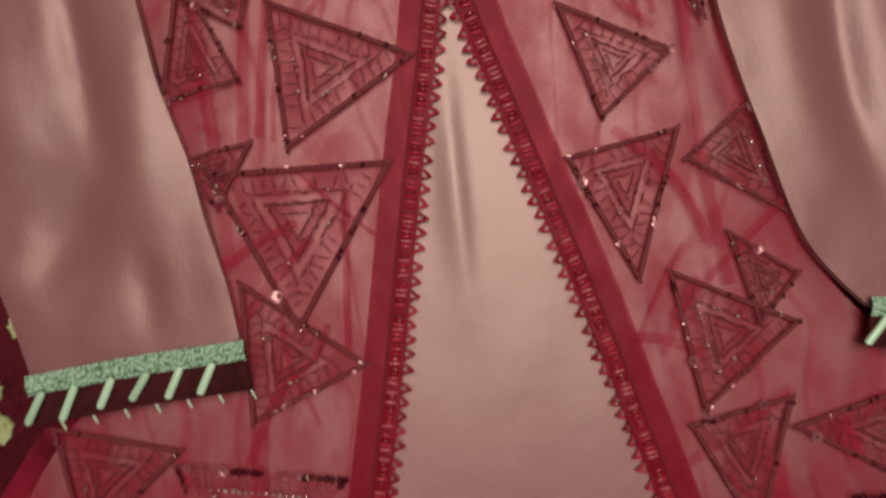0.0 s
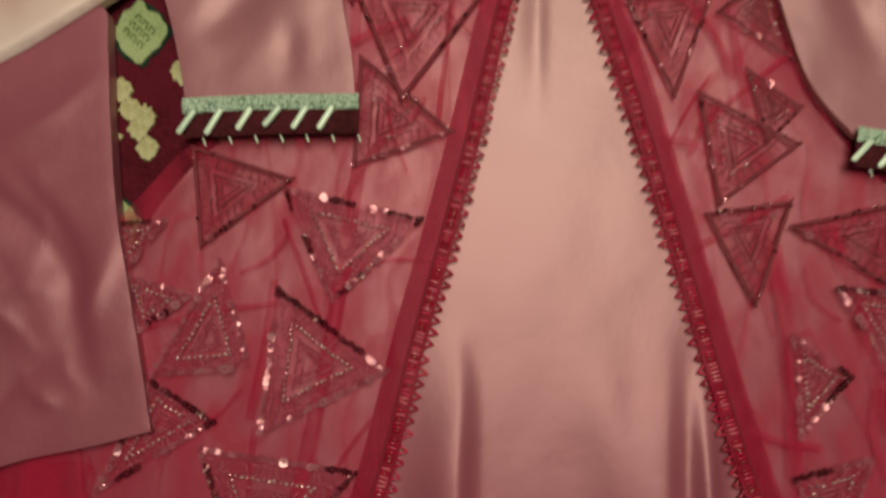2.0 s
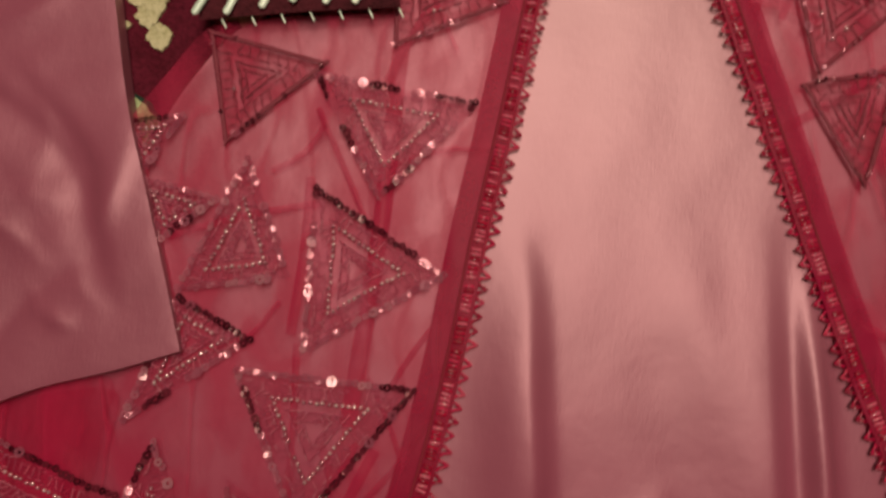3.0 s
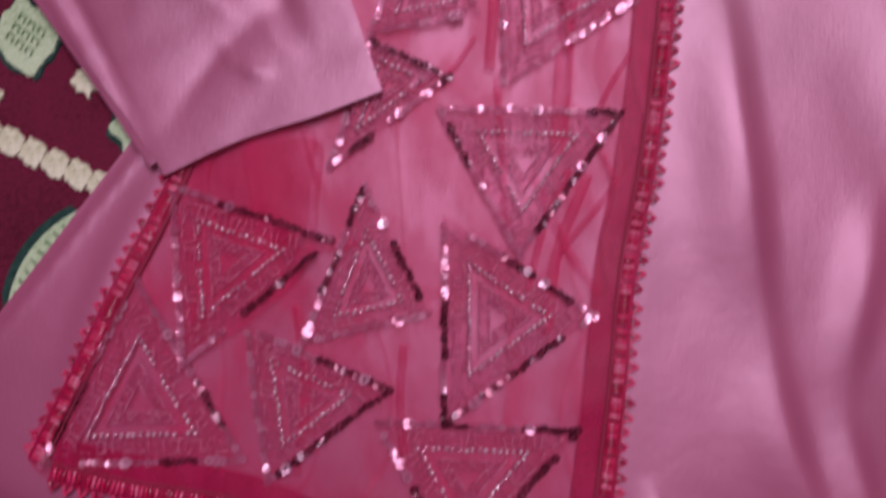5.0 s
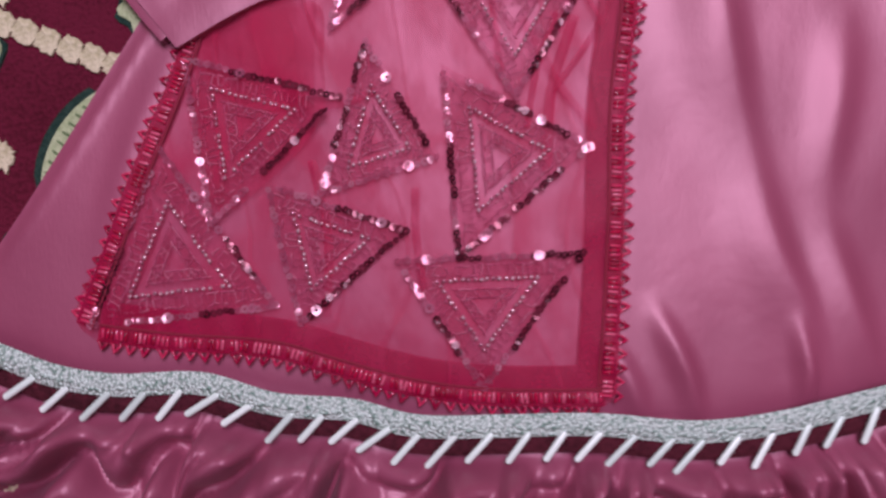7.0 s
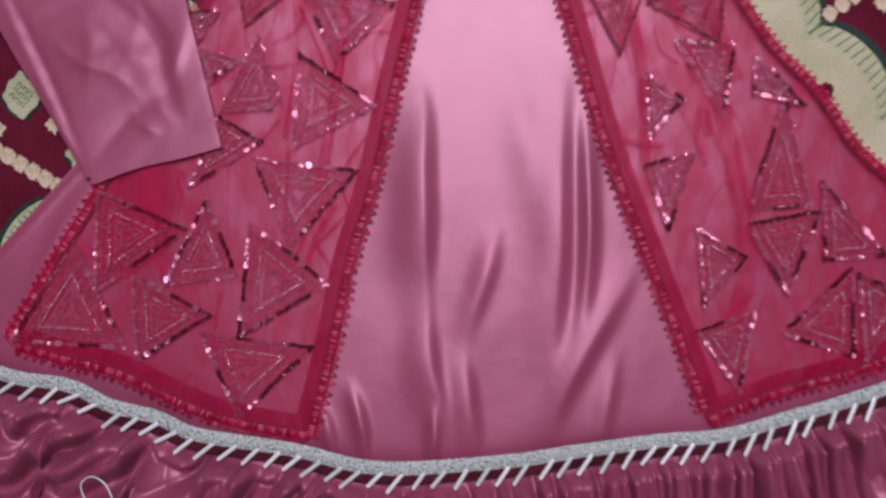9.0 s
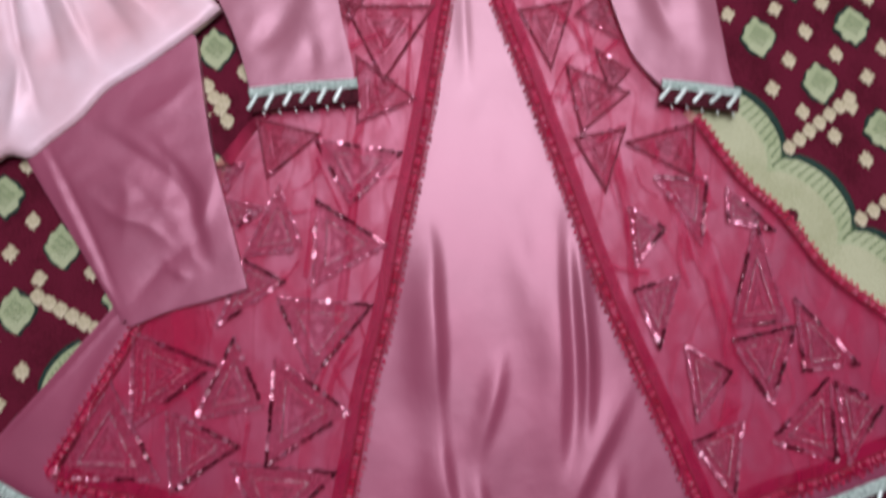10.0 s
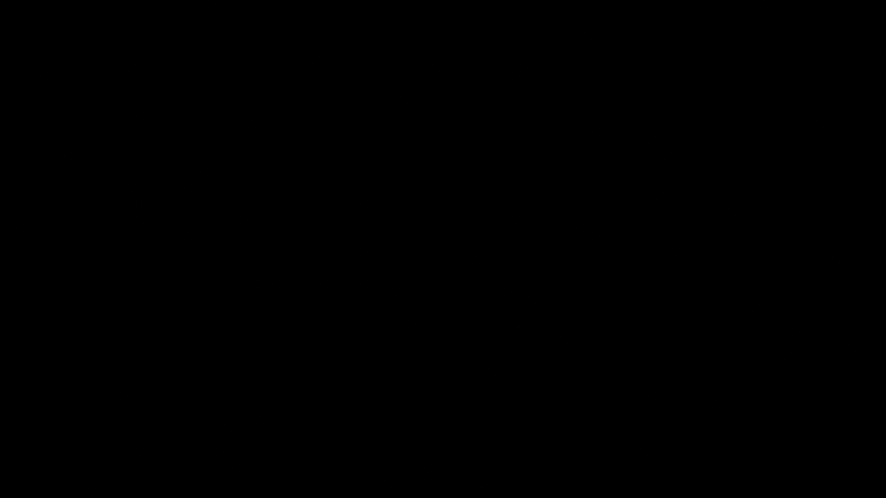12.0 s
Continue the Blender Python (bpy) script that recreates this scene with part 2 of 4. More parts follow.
def fold(line, width, height, steep=1.0, sharp=False):
    """A fold of the cloth along a line: a ridge that dies out at both ends (a groove where the height is negative).
    steep: how much narrower the bank to the left of the line is than the other one; sharp: a crease instead of a soft roll."""
    pts = spline(line, 0.012)
    lo, hi = pts.min(0) - 3.2 * width, pts.max(0) + 3.2 * width

    def f(x, y):
        x, y = np.asarray(x, float), np.asarray(y, float)
        near = (x > lo[0]) & (x < hi[0]) & (y > lo[1]) & (y < hi[1])
        out = np.zeros(x.shape)
        if not near.any():
            return out
        d, t = away(x[near], y[near], pts)
        if steep != 1.0:
            k = np.clip((t * (len(pts) - 1)).astype(int), 0, len(pts) - 2)
            cross = (pts[k + 1, 0] - pts[k, 0]) * (y[near] - pts[k, 1]) - (pts[k + 1, 1] - pts[k, 1]) * (x[near] - pts[k, 0])
            d = np.where(cross > 0, d / steep, d * 1.0)
        roll = np.exp(-(np.sqrt(d * d + 0.09 * width * width) - 0.3 * width) / (0.62 * width)) if sharp else np.exp(-(d / width) ** 2)
        out[near] = height * roll * np.sin(np.pi * np.clip(t, 0.0, 1.0)) ** 1.8
        return out
    return f


def cloth(name, outline, height, mat, parent, res=0.005, rim=0.004, label=""):
    """A piece of cloth that lies flat: outline in plan, height(x, y, distance from the edge), with a rim down its edge."""
    edge = spline(outline, res, True)
    lo, hi = edge.min(0), edge.max(0)
    gx, gy = np.meshgrid(np.arange(lo[0], hi[0], res), np.arange(lo[1], hi[1], res))
    gx = gx + (np.arange(gx.shape[0])[:, None] % 2) * res * 0.5
    gx, gy = gx.ravel(), gy.ravel()
    keep = inside(gx, gy, edge)
    gx, gy = gx[keep], gy[keep]
    d = edge_distance(gx, gy, edge)
    keep = d > res * 0.45
    gx, gy, d = gx[keep], gy[keep], d[keep]
    n = len(edge)
    pts = [Vector(p) for p in edge] + [Vector(p) for p in zip(gx, gy)]
    ring = [(i, (i + 1) % n) for i in range(n)]
    vs, _, fs, _, _, _ = geometry.delaunay_2d_cdt(pts, ring, [], 1, 1e-7)
    x, y = np.array([v.x for v in vs]), np.array([v.y for v in vs])
    dist = edge_distance(x, y, edge)
    z = height(x, y, dist)
    verts = list(zip(x, y, z))
    # the rim follows the outer edges
    count = {}
    for f in fs:
        for a, b in zip(f, f[1:] + f[:1]):
            count[(a, b)] = count.get((a, b), 0) + 1
    faces = [tuple(f) for f in fs]
    low = {}
    for (a, b), _ in list(count.items()):
        if (b, a) not in count:
            for v in (a, b):
                if v not in low:
                    low[v] = len(verts)
                    verts.append((x[v], y[v], z[v]))
                    verts.append((x[v], y[v], z[v] - rim))
            faces.append((low[b], low[a], low[a] + 1, low[b] + 1))
    return part(name, mesh_of(name, verts, faces, mat), parent, label)


def sideways(path):
    d = np.gradient(path, axis=0)
    d /= np.linalg.norm(d, axis=1)[:, None] + 1e-12
    return np.stack([-d[:, 1], d[:, 0]], 1), d


def ribbon(name, path, left, right, height, mat, parent, rows=4, crown=0.0, label=""):
    """A band along a line, from left to right of it (metres), laid on height(x, y); crown: how far its middle is raised."""
    side, _ = sideways(path)
    verts, faces = [], []
    for i in range(len(path)):
        for j in range(rows + 1):
            q = path[i] + side[i] * (left + (right - left) * j / rows)
            verts.append((q[0], q[1], float(height(q[0], q[1])) + crown * math.sin(math.pi * j / rows)))
    w = rows + 1
    for i in range(len(path) - 1):
        for j in range(rows):
            faces.append((i * w + j, (i + 1) * w + j, (i + 1) * w + j + 1, i * w + j + 1))
    return part(name, mesh_of(name, verts, faces, mat), parent, label)


def joined(name, template, poses, mat, parent, label="", soft=True, kind=""):
    """Many small alike pieces in one mesh."""
    tv, tf = template
    tv = np.array(tv, float)
    verts, faces = [], []
    for m in poses:
        a = np.array(m)
        k = len(verts)
        verts.extend((tv @ a[:3, :3].T + a[:3, 3]).tolist())
        faces.extend(tuple(i + k for i in f) for f in tf)
    ob = part(name, mesh_of(name, verts, faces, mat, soft), parent, label)
    if kind:
        ob["kind"] = kind
    return ob


def place(x, y, z, turn, tilt_x=0.0, tilt_y=0.0, sx=1.0, sy=1.0, sz=1.0):
    return Matrix.LocRotScale((x, y, z), Euler((tilt_x, tilt_y, turn)), (sx, sy, sz))


def ball(r, seg=6, rings=4):
    v, f = [(0, 0, r)], []
    for i in range(1, rings):
        for j in range(seg):
            a, b = math.pi * i / rings, 2 * math.pi * j / seg
            v.append((r * math.sin(a) * math.cos(b), r * math.sin(a) * math.sin(b), r * math.cos(a)))
    v.append((0, 0, -r))
    for j in range(seg):
        f.append((0, 1 + j, 1 + (j + 1) % seg))
        for i in range(rings - 2):
            a = 1 + i * seg
            f.append((a + j, a + seg + j, a + seg + (j + 1) % seg, a + (j + 1) % seg))
        a = 1 + (rings - 2) * seg
        f.append((a + j, len(v) - 1, a + (j + 1) % seg))
    return v, f


def disc_with_hole(r, hole, dish, seg=9):
    v = [(r * math.cos(6.2832 * k / seg), r * math.sin(6.2832 * k / seg), dish) for k in range(seg)]
    v += [(hole * math.cos(6.2832 * k / seg), hole * math.sin(6.2832 * k / seg), 0) for k in range(seg)]
    return v, [(k, (k + 1) % seg, seg + (k + 1) % seg, seg + k) for k in range(seg)]


def rod(length, r, seg=6):
    """A short round rod along x, with rounded ends."""
    v, f = [], []
    for x, k in ((-0.5, 0.55), (-0.44, 1.0), (0.44, 1.0), (0.5, 0.55)):
        v += [(x * length, r * k * math.cos(6.2832 * j / seg), r * k * math.sin(6.2832 * j / seg)) for j in range(seg)]
    for i in range(3):
        f += [(i * seg + j, i * seg + (j + 1) % seg, (i + 1) * seg + (j + 1) % seg, (i + 1) * seg + j) for j in range(seg)]
    return v, f + [tuple(reversed(range(seg))), tuple(range(3 * seg, 4 * seg))]


def bent_rod(pts, r, seg=5):
    """A thin bent rod through a few points in plan."""
    v, f = [], []
    p = [Vector((a, b, 0)) for a, b in pts]
    for i, q in enumerate(p):
        d = (p[min(i + 1, len(p) - 1)] - p[max(i - 1, 0)]).normalized()
        s = Vector((-d.y, d.x, 0))
        v += [tuple(q + s * r * math.cos(6.2832 * j / seg) + Vector((0, 0, r * math.sin(6.2832 * j / seg)))) for j in range(seg)]
    for i in range(len(p) - 1):
        f += [(i * seg + j, i * seg + (j + 1) % seg, (i + 1) * seg + (j + 1) % seg, (i + 1) * seg + j) for j in range(seg)]
    return v, f


SEQUIN = disc_with_hole(0.0020, 0.0006, 0.00010)
BEAD = ball(0.00115)
BUGLE = rod(0.0042, 0.0008)
LONG_BUGLE = rod(0.0054, 0.00085)


# ---------------------------------------------------------------- room
def slab(name, x0, x1, y0, y1, z0, z1, mat, label, category):
    v = [(x, y, z) for x in (x0, x1) for y in (y0, y1) for z in (z0, z1)]
    f = [(0, 1, 3, 2), (4, 6, 7, 5), (0, 4, 5, 1), (2, 3, 7, 6), (0, 2, 6, 4), (1, 5, 7, 3)]
    return tagged(part(name, mesh_of(name, v, f, mat, False), None), label, category, kind="structure")


# unseen walls and ceiling, added to close the room and bounce the lamp's light
slab("wall_south", -2.2, 2.2, -2.45, -2.3, FLOOR, 2.6, M_WALL, "plain painted plaster wall, added unseen to close the room", "wall")
slab("wall_north", -2.2, 2.2, NORTH, NORTH + 0.15, FLOOR, 2.6, M_WALL, "plain painted plaster wall, added unseen to close the room", "wall")
slab("wall_east", 2.2, 2.35, -2.45, NORTH + 0.15, FLOOR, 2.6, M_WALL, "plain painted plaster wall, added unseen to close the room", "wall")
slab("wall_west", -2.35, -2.2, -2.45, NORTH + 0.15, FLOOR, 2.6, M_WALL, "plain painted plaster wall, added unseen to close the room", "wall")
slab("ceiling", -2.2, 2.2, -2.3, NORTH, 2.6, 2.7, M_CEIL, "plain white painted ceiling, added unseen to close the room", "ceiling")


# ---------------------------------------------------------------- carpet
carpet = slab("floor", -2.2, 2.2, -2.3, NORTH, FLOOR - 0.05, FLOOR, M_CARPET, "dark maroon woven carpet with pale green medallions", "carpet")
A, B = Vector((0.0612, -0.0482)), Vector((-0.0379, -0.0637))       # the weave's two repeats


def tuft_shape(size, jag, seed, dz, mat, name):
    """A flat woven figure along the repeats, with stepped, uneven edges."""
    rng = random.Random(seed)
    u, w = A.normalized(), B.normalized()
    ring = []
    for (a0, b0), (a1, b1) in zip(((-1, -1), (1, -1), (1, 1), (-1, 1)), ((1, -1), (1, 1), (-1, 1), (-1, -1))):
        k = 7
        for i in range(k):
            t = i / k
            a, b = a0 + (a1 - a0) * t, b0 + (b1 - b0) * t
            s = (0.93 if i == 0 else 1.0) + rng.uniform(-jag, jag) + (0.10 if i in (3, 4) else 0)
            ring.append((u * a + w * b) * size * s * 0.5)
    n = len(ring)
    v = [(q.x, q.y, dz) for q in ring] + [(q.x * 1.03, q.y * 1.03, dz - 0.0016) for q in ring] + [(0, 0, dz + 0.0003)]
    f = [(i, (i + 1) % n, 2 * n) for i in range(n)] + [(n + i, n + (i + 1) % n, (i + 1) % n, i) for i in range(n)]
    return mesh_of(name, v, f, mat, False)


BIG = [tuft_shape(0.0295, 0.09, s, 0.0022, M_GREEN, "medallion") for s in (1, 2, 3)]
BIGEDGE = [tuft_shape(0.0330, 0.06, s + 9, 0.0014, M_DKGREEN, "medallion_outline") for s in (1, 2, 3)]
SMALL = [tuft_shape(0.0122, 0.20, s + 20, 0.0020, M_CREAM, "small_square") for s in range(5)]
STEP = [tuft_shape(0.0120, 0.10, s + 40, 0.0020, M_CREAM, "stepped_square") for s in range(4)]
u_, w_ = A.normalized(), B.normalized()
glyph_v, glyph_f = [], []
for row in (-1, 0, 1):
    for col in (-1, 0, 1):
        c = u_ * col * 0.0062 + w_ * row * 0.0058
        for a, b, la, lb in ((0, -0.0019, 0.0044, 0.0008), (-0.0018, 0, 0.0008, 0.0030), (0.0018, 0.0004, 0.0008, 0.0026)):
            k = len(glyph_v)
            for sa, sb in ((-1, -1), (1, -1), (1, 1), (-1, 1)):
                q = c + u_ * (a + sa * la / 2) + w_ * (b + sb * lb / 2)
                glyph_v.append((q.x, q.y, 0.0032))
            glyph_f.append((k, k + 1, k + 2, k + 3))
GLYPH = mesh_of("medallion_figure", glyph_v, glyph_f, M_MIDGREEN, False)


def on_carpet(me, q, name, parent=carpet):
    ob = part(name, me, parent)
    ob.location = (q[0], q[1], FLOOR)
    return ob


def covered(q):
    """Whether the garments or the scalloped band hide this place of the carpet."""
    return (q[0] + q[1] < 0.385 and q[0] > 0.19 and q[1] < 0.13) or (-0.11 < q[0] < 0.17 and q[1] < 0.30) or (-0.36 < q[0] < 0.6 and q[1] < -0.26)


def medallion(q, i):
    m = on_carpet(BIG[i % 3], q, "medallion")
    for me, nm in ((BIGEDGE[i % 3], "medallion_outline"), (GLYPH, "medallion_figure")):
        part(nm, me, m)


count = 0
for origin, lower in (((0.381, 0.1505), False), ((-0.347, -0.149), True)):
    for i in range(-17, 12):
        for j in range(-13, 17):
            for di, dj in ((0, 0), (0.5, 0), (0, 0.5), (0.5, 0.5)):
                q = Vector(origin) + A * (i + di) + B * (j + dj)
                if not (-0.66 < q.x < 0.70 and -0.55 < q.y < 0.56) or covered(q):
                    continue
                left = q.x < -0.17 and q.y < 0.02 - (q.x + 0.2) * 0.25 - 0.03
                if left != lower or (lower and q.x > -0.2):
                    continue
                if lower and abs(q.y + 0.215) < 0.022 and -0.37 < q.x < -0.29:
                    continue
                if not lower and abs((q.x - 0.40) * 0.7 - (q.y + 0.005) * 0.7) < 0.012 and 0.355 < q.x < 0.445 and di + dj == 0:
                    continue
                count += 1
                if di + dj == 0:
                    medallion(q, count)
                else:
                    on_carpet(SMALL[count % 5], q, "small_square")


def stepped_row(a, b, n):
    for k in range(n):
        q = Vector(a).lerp(Vector(b), k / (n - 1))
        on_carpet(STEP[k % 4], q, "stepped_square")


stepped_row((0.434, 0.023), (0.369, -0.031), 7)
stepped_row((0.490, -0.068), (0.437, -0.103), 5)
stepped_row((-0.219, 0.018), (-0.197, -0.018), 4)
stepped_row((-0.366, -0.198), (-0.308, -0.228), 6)


def scallops(start, step, n, bulge):
    """A band of woven lobes: dark outline, hatched rim and plain heart."""
    start, step = Vector(start), Vector(step)
    out = Vector((-step.y, step.x)).normalized() * bulge
    for shrink, dz, mat, nm in ((0.0, 0.0014, M_DKGREEN, "scallop_outline"), (0.0080, 0.0020, M_GREEN, "scallop_rim"), (0.028, 0.0027, M_HEART, "scallop_heart")):
        top = []
        for k in range(n):
            for i in range(10):
                t = i / 10
                top.append(start + step * (k + t) + out * (0.022 * math.sin(math.pi * t) ** 0.6 - shrink))
        v = [(q.x, q.y, FLOOR + dz) for q in top] + [(q.x - out.x * 0.12, q.y - out.y * 0.12, FLOOR + dz) for q in top]
        m = len(top)
        f = [(i, i + 1, m + i + 1, m + i) for i in range(m - 1)]
        part(nm, mesh_of(nm, v, f, mat, False), carpet)
    hv, hf = [], []
    for k in range(n * 13):
        t = (k + 0.5) / 13
        base = start + step * t + out * (0.022 * math.sin(math.pi * (t % 1)) ** 0.6)
        d = (out * 0.9 + step.normalized() * 0.35 * (0.5 - t % 1)).normalized()
        s = Vector((-d.y, d.x)) * 0.0007
        a, b = base - d * 0.008, base - d * 0.027
        i = len(hv)
        hv += [(*(a + s), FLOOR + 0.0026), (*(a - s), FLOOR + 0.0026), (*(b - s), FLOOR + 0.0026), (*(b + s), FLOOR + 0.0026)]
        hf.append((i, i + 1, i + 2, i + 3))
    part("scallop_hatching", mesh_of("scallop_hatching", hv, hf, M_MIDGREEN, False), carpet)


scallops((0.2985, 0.0355), (0.0665, -0.0730), 4, 1.0)
on_carpet(tuft_shape(0.012, 0.12, 71, 0.0036, M_CARPET, "maroon_diamond"), (0.367, -0.102), "maroon_diamond")
scallops((-0.356, -0.290), (0.042, 0.054), 1, 0.6)


# ---------------------------------------------------------------- the satin dress
TRIM = [(-0.43, -0.345), (-0.376, -0.373), (-0.349, -0.386), (-0.321, -0.394), (-0.274, -0.399), (-0.239, -0.413), (-0.200, -0.421),
        (-0.173, -0.431), (-0.128, -0.437), (-0.076, -0.442), (-0.022, -0.452), (0.052, -0.447), (0.100, -0.440), (0.148, -0.431),
        (0.220, -0.417), (0.278, -0.409), (0.341, -0.389), (0.389, -0.372), (0.422, -0.360), (0.50, -0.330), (0.57, -0.295)]
BODY = [(-0.125, 0.305), (-0.044, 0.318), (0.03, 0.300), (0.095, 0.312), (0.172, 0.315), (0.160, 0.266), (0.162, 0.217), (0.171, 0.170),
        (0.189, 0.113), (0.210, 0.058), (0.236, 0.026), (0.268, -0.006), (0.311, -0.062), (0.355, -0.105), (0.392, -0.154), (0.451, -0.202),
        (0.54, -0.262), (0.57, -0.295)] + TRIM[-2:0:-1] + [(-0.425, -0.352), (-0.410, -0.350), (-0.373, -0.310), (-0.342, -0.271), (-0.317, -0.238), (-0.291, -0.204),
        (-0.245, -0.140), (-0.200, -0.085), (-0.175, -0.040), (-0.150, -0.010), (-0.072, 0.008), (-0.081, 0.038), (-0.096, 0.112), (-0.112, 0.177), (-0.122, 0.224)]
PANEL_FOLDS = [
    fold([(0.000, -0.100), (0.009, -0.145), (0.012, -0.195), (0.016, -0.245), (0.018, -0.285), (0.023, -0.335)], 0.0240, 0.0092, 0.34),
    fold([(0.130, -0.080), (0.132, -0.160), (0.133, -0.205), (0.135, -0.260), (0.133, -0.320), (0.127, -0.390)], 0.0270, 0.0082, 0.32),
    fold([(0.150, -0.105), (0.154, -0.160), (0.157, -0.200), (0.160, -0.250), (0.159, -0.300), (0.152, -0.345)], 0.0070, 0.0095, 1.0),
    fold([(0.210, -0.250), (0.189, -0.295), (0.173, -0.325), (0.155, -0.360), (0.142, -0.390), (0.127, -0.445)], 0.0200, 0.0062, 0.40),
    fold([(0.018, -0.285), (0.028, -0.365), (0.037, -0.398), (0.045, -0.460)], 0.0200, 0.0058, 0.38),
    fold([(0.052, -0.335), (0.063, -0.395), (0.075, -0.460)], 0.0190, 0.0056, 0.38),
    fold([(0.082, -0.225), (0.072, -0.285), (0.062, -0.320), (0.051, -0.360)], 0.0130, 0.0042, 0.6),
    fold([(-0.073, -0.388), (-0.056, -0.425), (-0.050, -0.460)], 0.0075, 0.0044, 0.7),
    fold([(-0.043, -0.376), (-0.026, -0.424), (-0.022, -0.460)], 0.0075, 0.0056, 0.6),
    fold([(0.032, -0.392), (0.036, -0.428), (0.032, -0.460)], 0.0065, 0.0056, 0.6),
    fold([(0.034, 0.180), (0.038, 0.102), (0.044, 0.015)], 0.0080, 0.0026, 0.6),
    fold([(0.093, -0.090), (0.099, -0.170), (0.105, -0.240)], 0.0180, 0.0020, 0.8),
    fold([(-0.400, -0.353), (-0.367, -0.315), (-0.336, -0.276), (-0.311, -0.243), (-0.285, -0.209), (-0.239, -0.145)], 0.0030, 0.0022, 1.0, True),
    fold([(-0.330, -0.350), (-0.296, -0.262), (-0.256, -0.196)], 0.0120, 0.0030, 0.7),
    fold([(0.191, -0.33), (0.174, -0.455)], 0.0110, 0.0034, 0.6),
]


def body_height(x, y, d=None):
    z = -0.0050 + waves(x, y, 3, 0.22, 0.0014) + waves(x, y, 4, 0.07, 0.0004)
    for f in PANEL_FOLDS:
        z = z + f(x, y)
    z = np.maximum(z, -0.0066)
    if d is not None:
        z = np.maximum(z - 0.0035 * np.exp(-d / 0.006), -0.0071)
    return z


dress = thing("satin_dress", "dusty rose satin dress with pale sheen painted in, flat on the carpet", "dress")
cloth("bodice_and_skirt", BODY, body_height, M_SHEEN_SATIN, dress, 0.0030, 0.003)

# gathered frill below the trim
trim = spline(TRIM, 0.003)
side, along = sideways(trim)


def frill(path, depth, parent):
    """Cloth gathered into uneven folds that fall away from the seam, with broad loose drapes at the west end."""
    s, d = sideways(path)
    rows, n = 72, len(path)
    u = np.cumsum(np.full(n, 0.0012))
    v = np.linspace(0, 1, rows + 1)
    U, V = np.meshgrid(u, v, indexing="ij")
    X = path[:, 0][:, None] + 0 * V
    tight = 0.5 + 0.5 * np.tanh((X - 0.0) / 0.07)
    lane = V * depth * 0.30
    warp = waves(U, lane, 71, 0.06, 1.0) * 2.2 + waves(U, lane, 72, 0.16, 1.0) * 2.6
    swell = 1.0 + 1.4 * waves(U, lane, 73, 0.05, 1.0)

    def pinch(a, p=0.75):
        return 2.2 * np.abs(np.sin(a)) ** p - 1.2
    gather = pinch(U * 3.1416 / 0.0190 + 1.0 * warp + 0.5 * V) * swell + 0.5 * pinch(U * 3.1416 / 0.0112 + 1.5 * warp + 1.0 - 1.2 * V)
    gather = gather + 0.4 * np.sin(U * 6.2832 / 0.0076 + 1.4 * warp) * np.exp(-V / 0.15)
    roll = (U * 0.86 + V * depth * 1.05) * 3.1416
    drape = 1.1 * pinch(roll / 0.052 + 0.9 * warp, 0.9) + 0.42 * pinch((U * 0.95 + V * depth * 0.7) * 3.1416 / 0.024 + 1.1 * warp + 0.6) * swell
    puff = np.clip((V - 0.07) * 11, 0, 1)
    puff = puff * puff * (3 - 2 * puff)
    grow = 0.08 + 0.92 * puff
    Z = -0.0022 + 0.0140 * puff - 0.050 * np.clip(V - 0.15, 0, 0.33) + grow * (0.0090 * gather * tight + (1 - tight) * (0.0125 * drape + 0.0010 * gather))
    Z = -0.0088 + np.log1p(np.exp((Z + 0.0088) / 0.0012)) * 0.0012
    slip = 0.010 * np.sin(U * 30 + 2.2 * V) * V
    Q = path[:, None, :] - s[:, None, :] * (0.004 + depth * V)[..., None] + d[:, None, :] * slip[..., None]
    w = rows + 1
    verts = [(a, b, c) for (a, b), c in zip(Q.reshape(-1, 2).tolist(), Z.ravel().tolist())]
    faces = [(i * w + j, i * w + j + 1, (i + 1) * w + j + 1, (i + 1) * w + j) for i in range(n - 1) for j in range(rows)]
    return part("frill", mesh_of("frill", verts, faces, M_SATIN), parent, "tightly gathered satin frill along the hem")


frill(spline(TRIM, 0.0012), 0.17, dress)
ribbon("dark_hem_band", trim, -0.004, -0.0150, lambda x, y: 0.0035 + 0.0012 * math.sin(x * 70), M_UNDER, dress, 4, 0.001, "dark maroon band below the braid")
ribbon("silver_braid", trim, 0.0055, -0.0062, lambda x, y: 0.0055 + 0.0012 * math.sin(x * 70), M_BRAID, dress, 6, 0.0022, "pale silver glitter braid round the hem")

BAR = rod(1.0, 1.0, 7)
BAR_MESH = mesh_of("stitch_bar", np.array(BAR[0]) * np.array((1, 1, 1)), BAR[1], M_BAR)


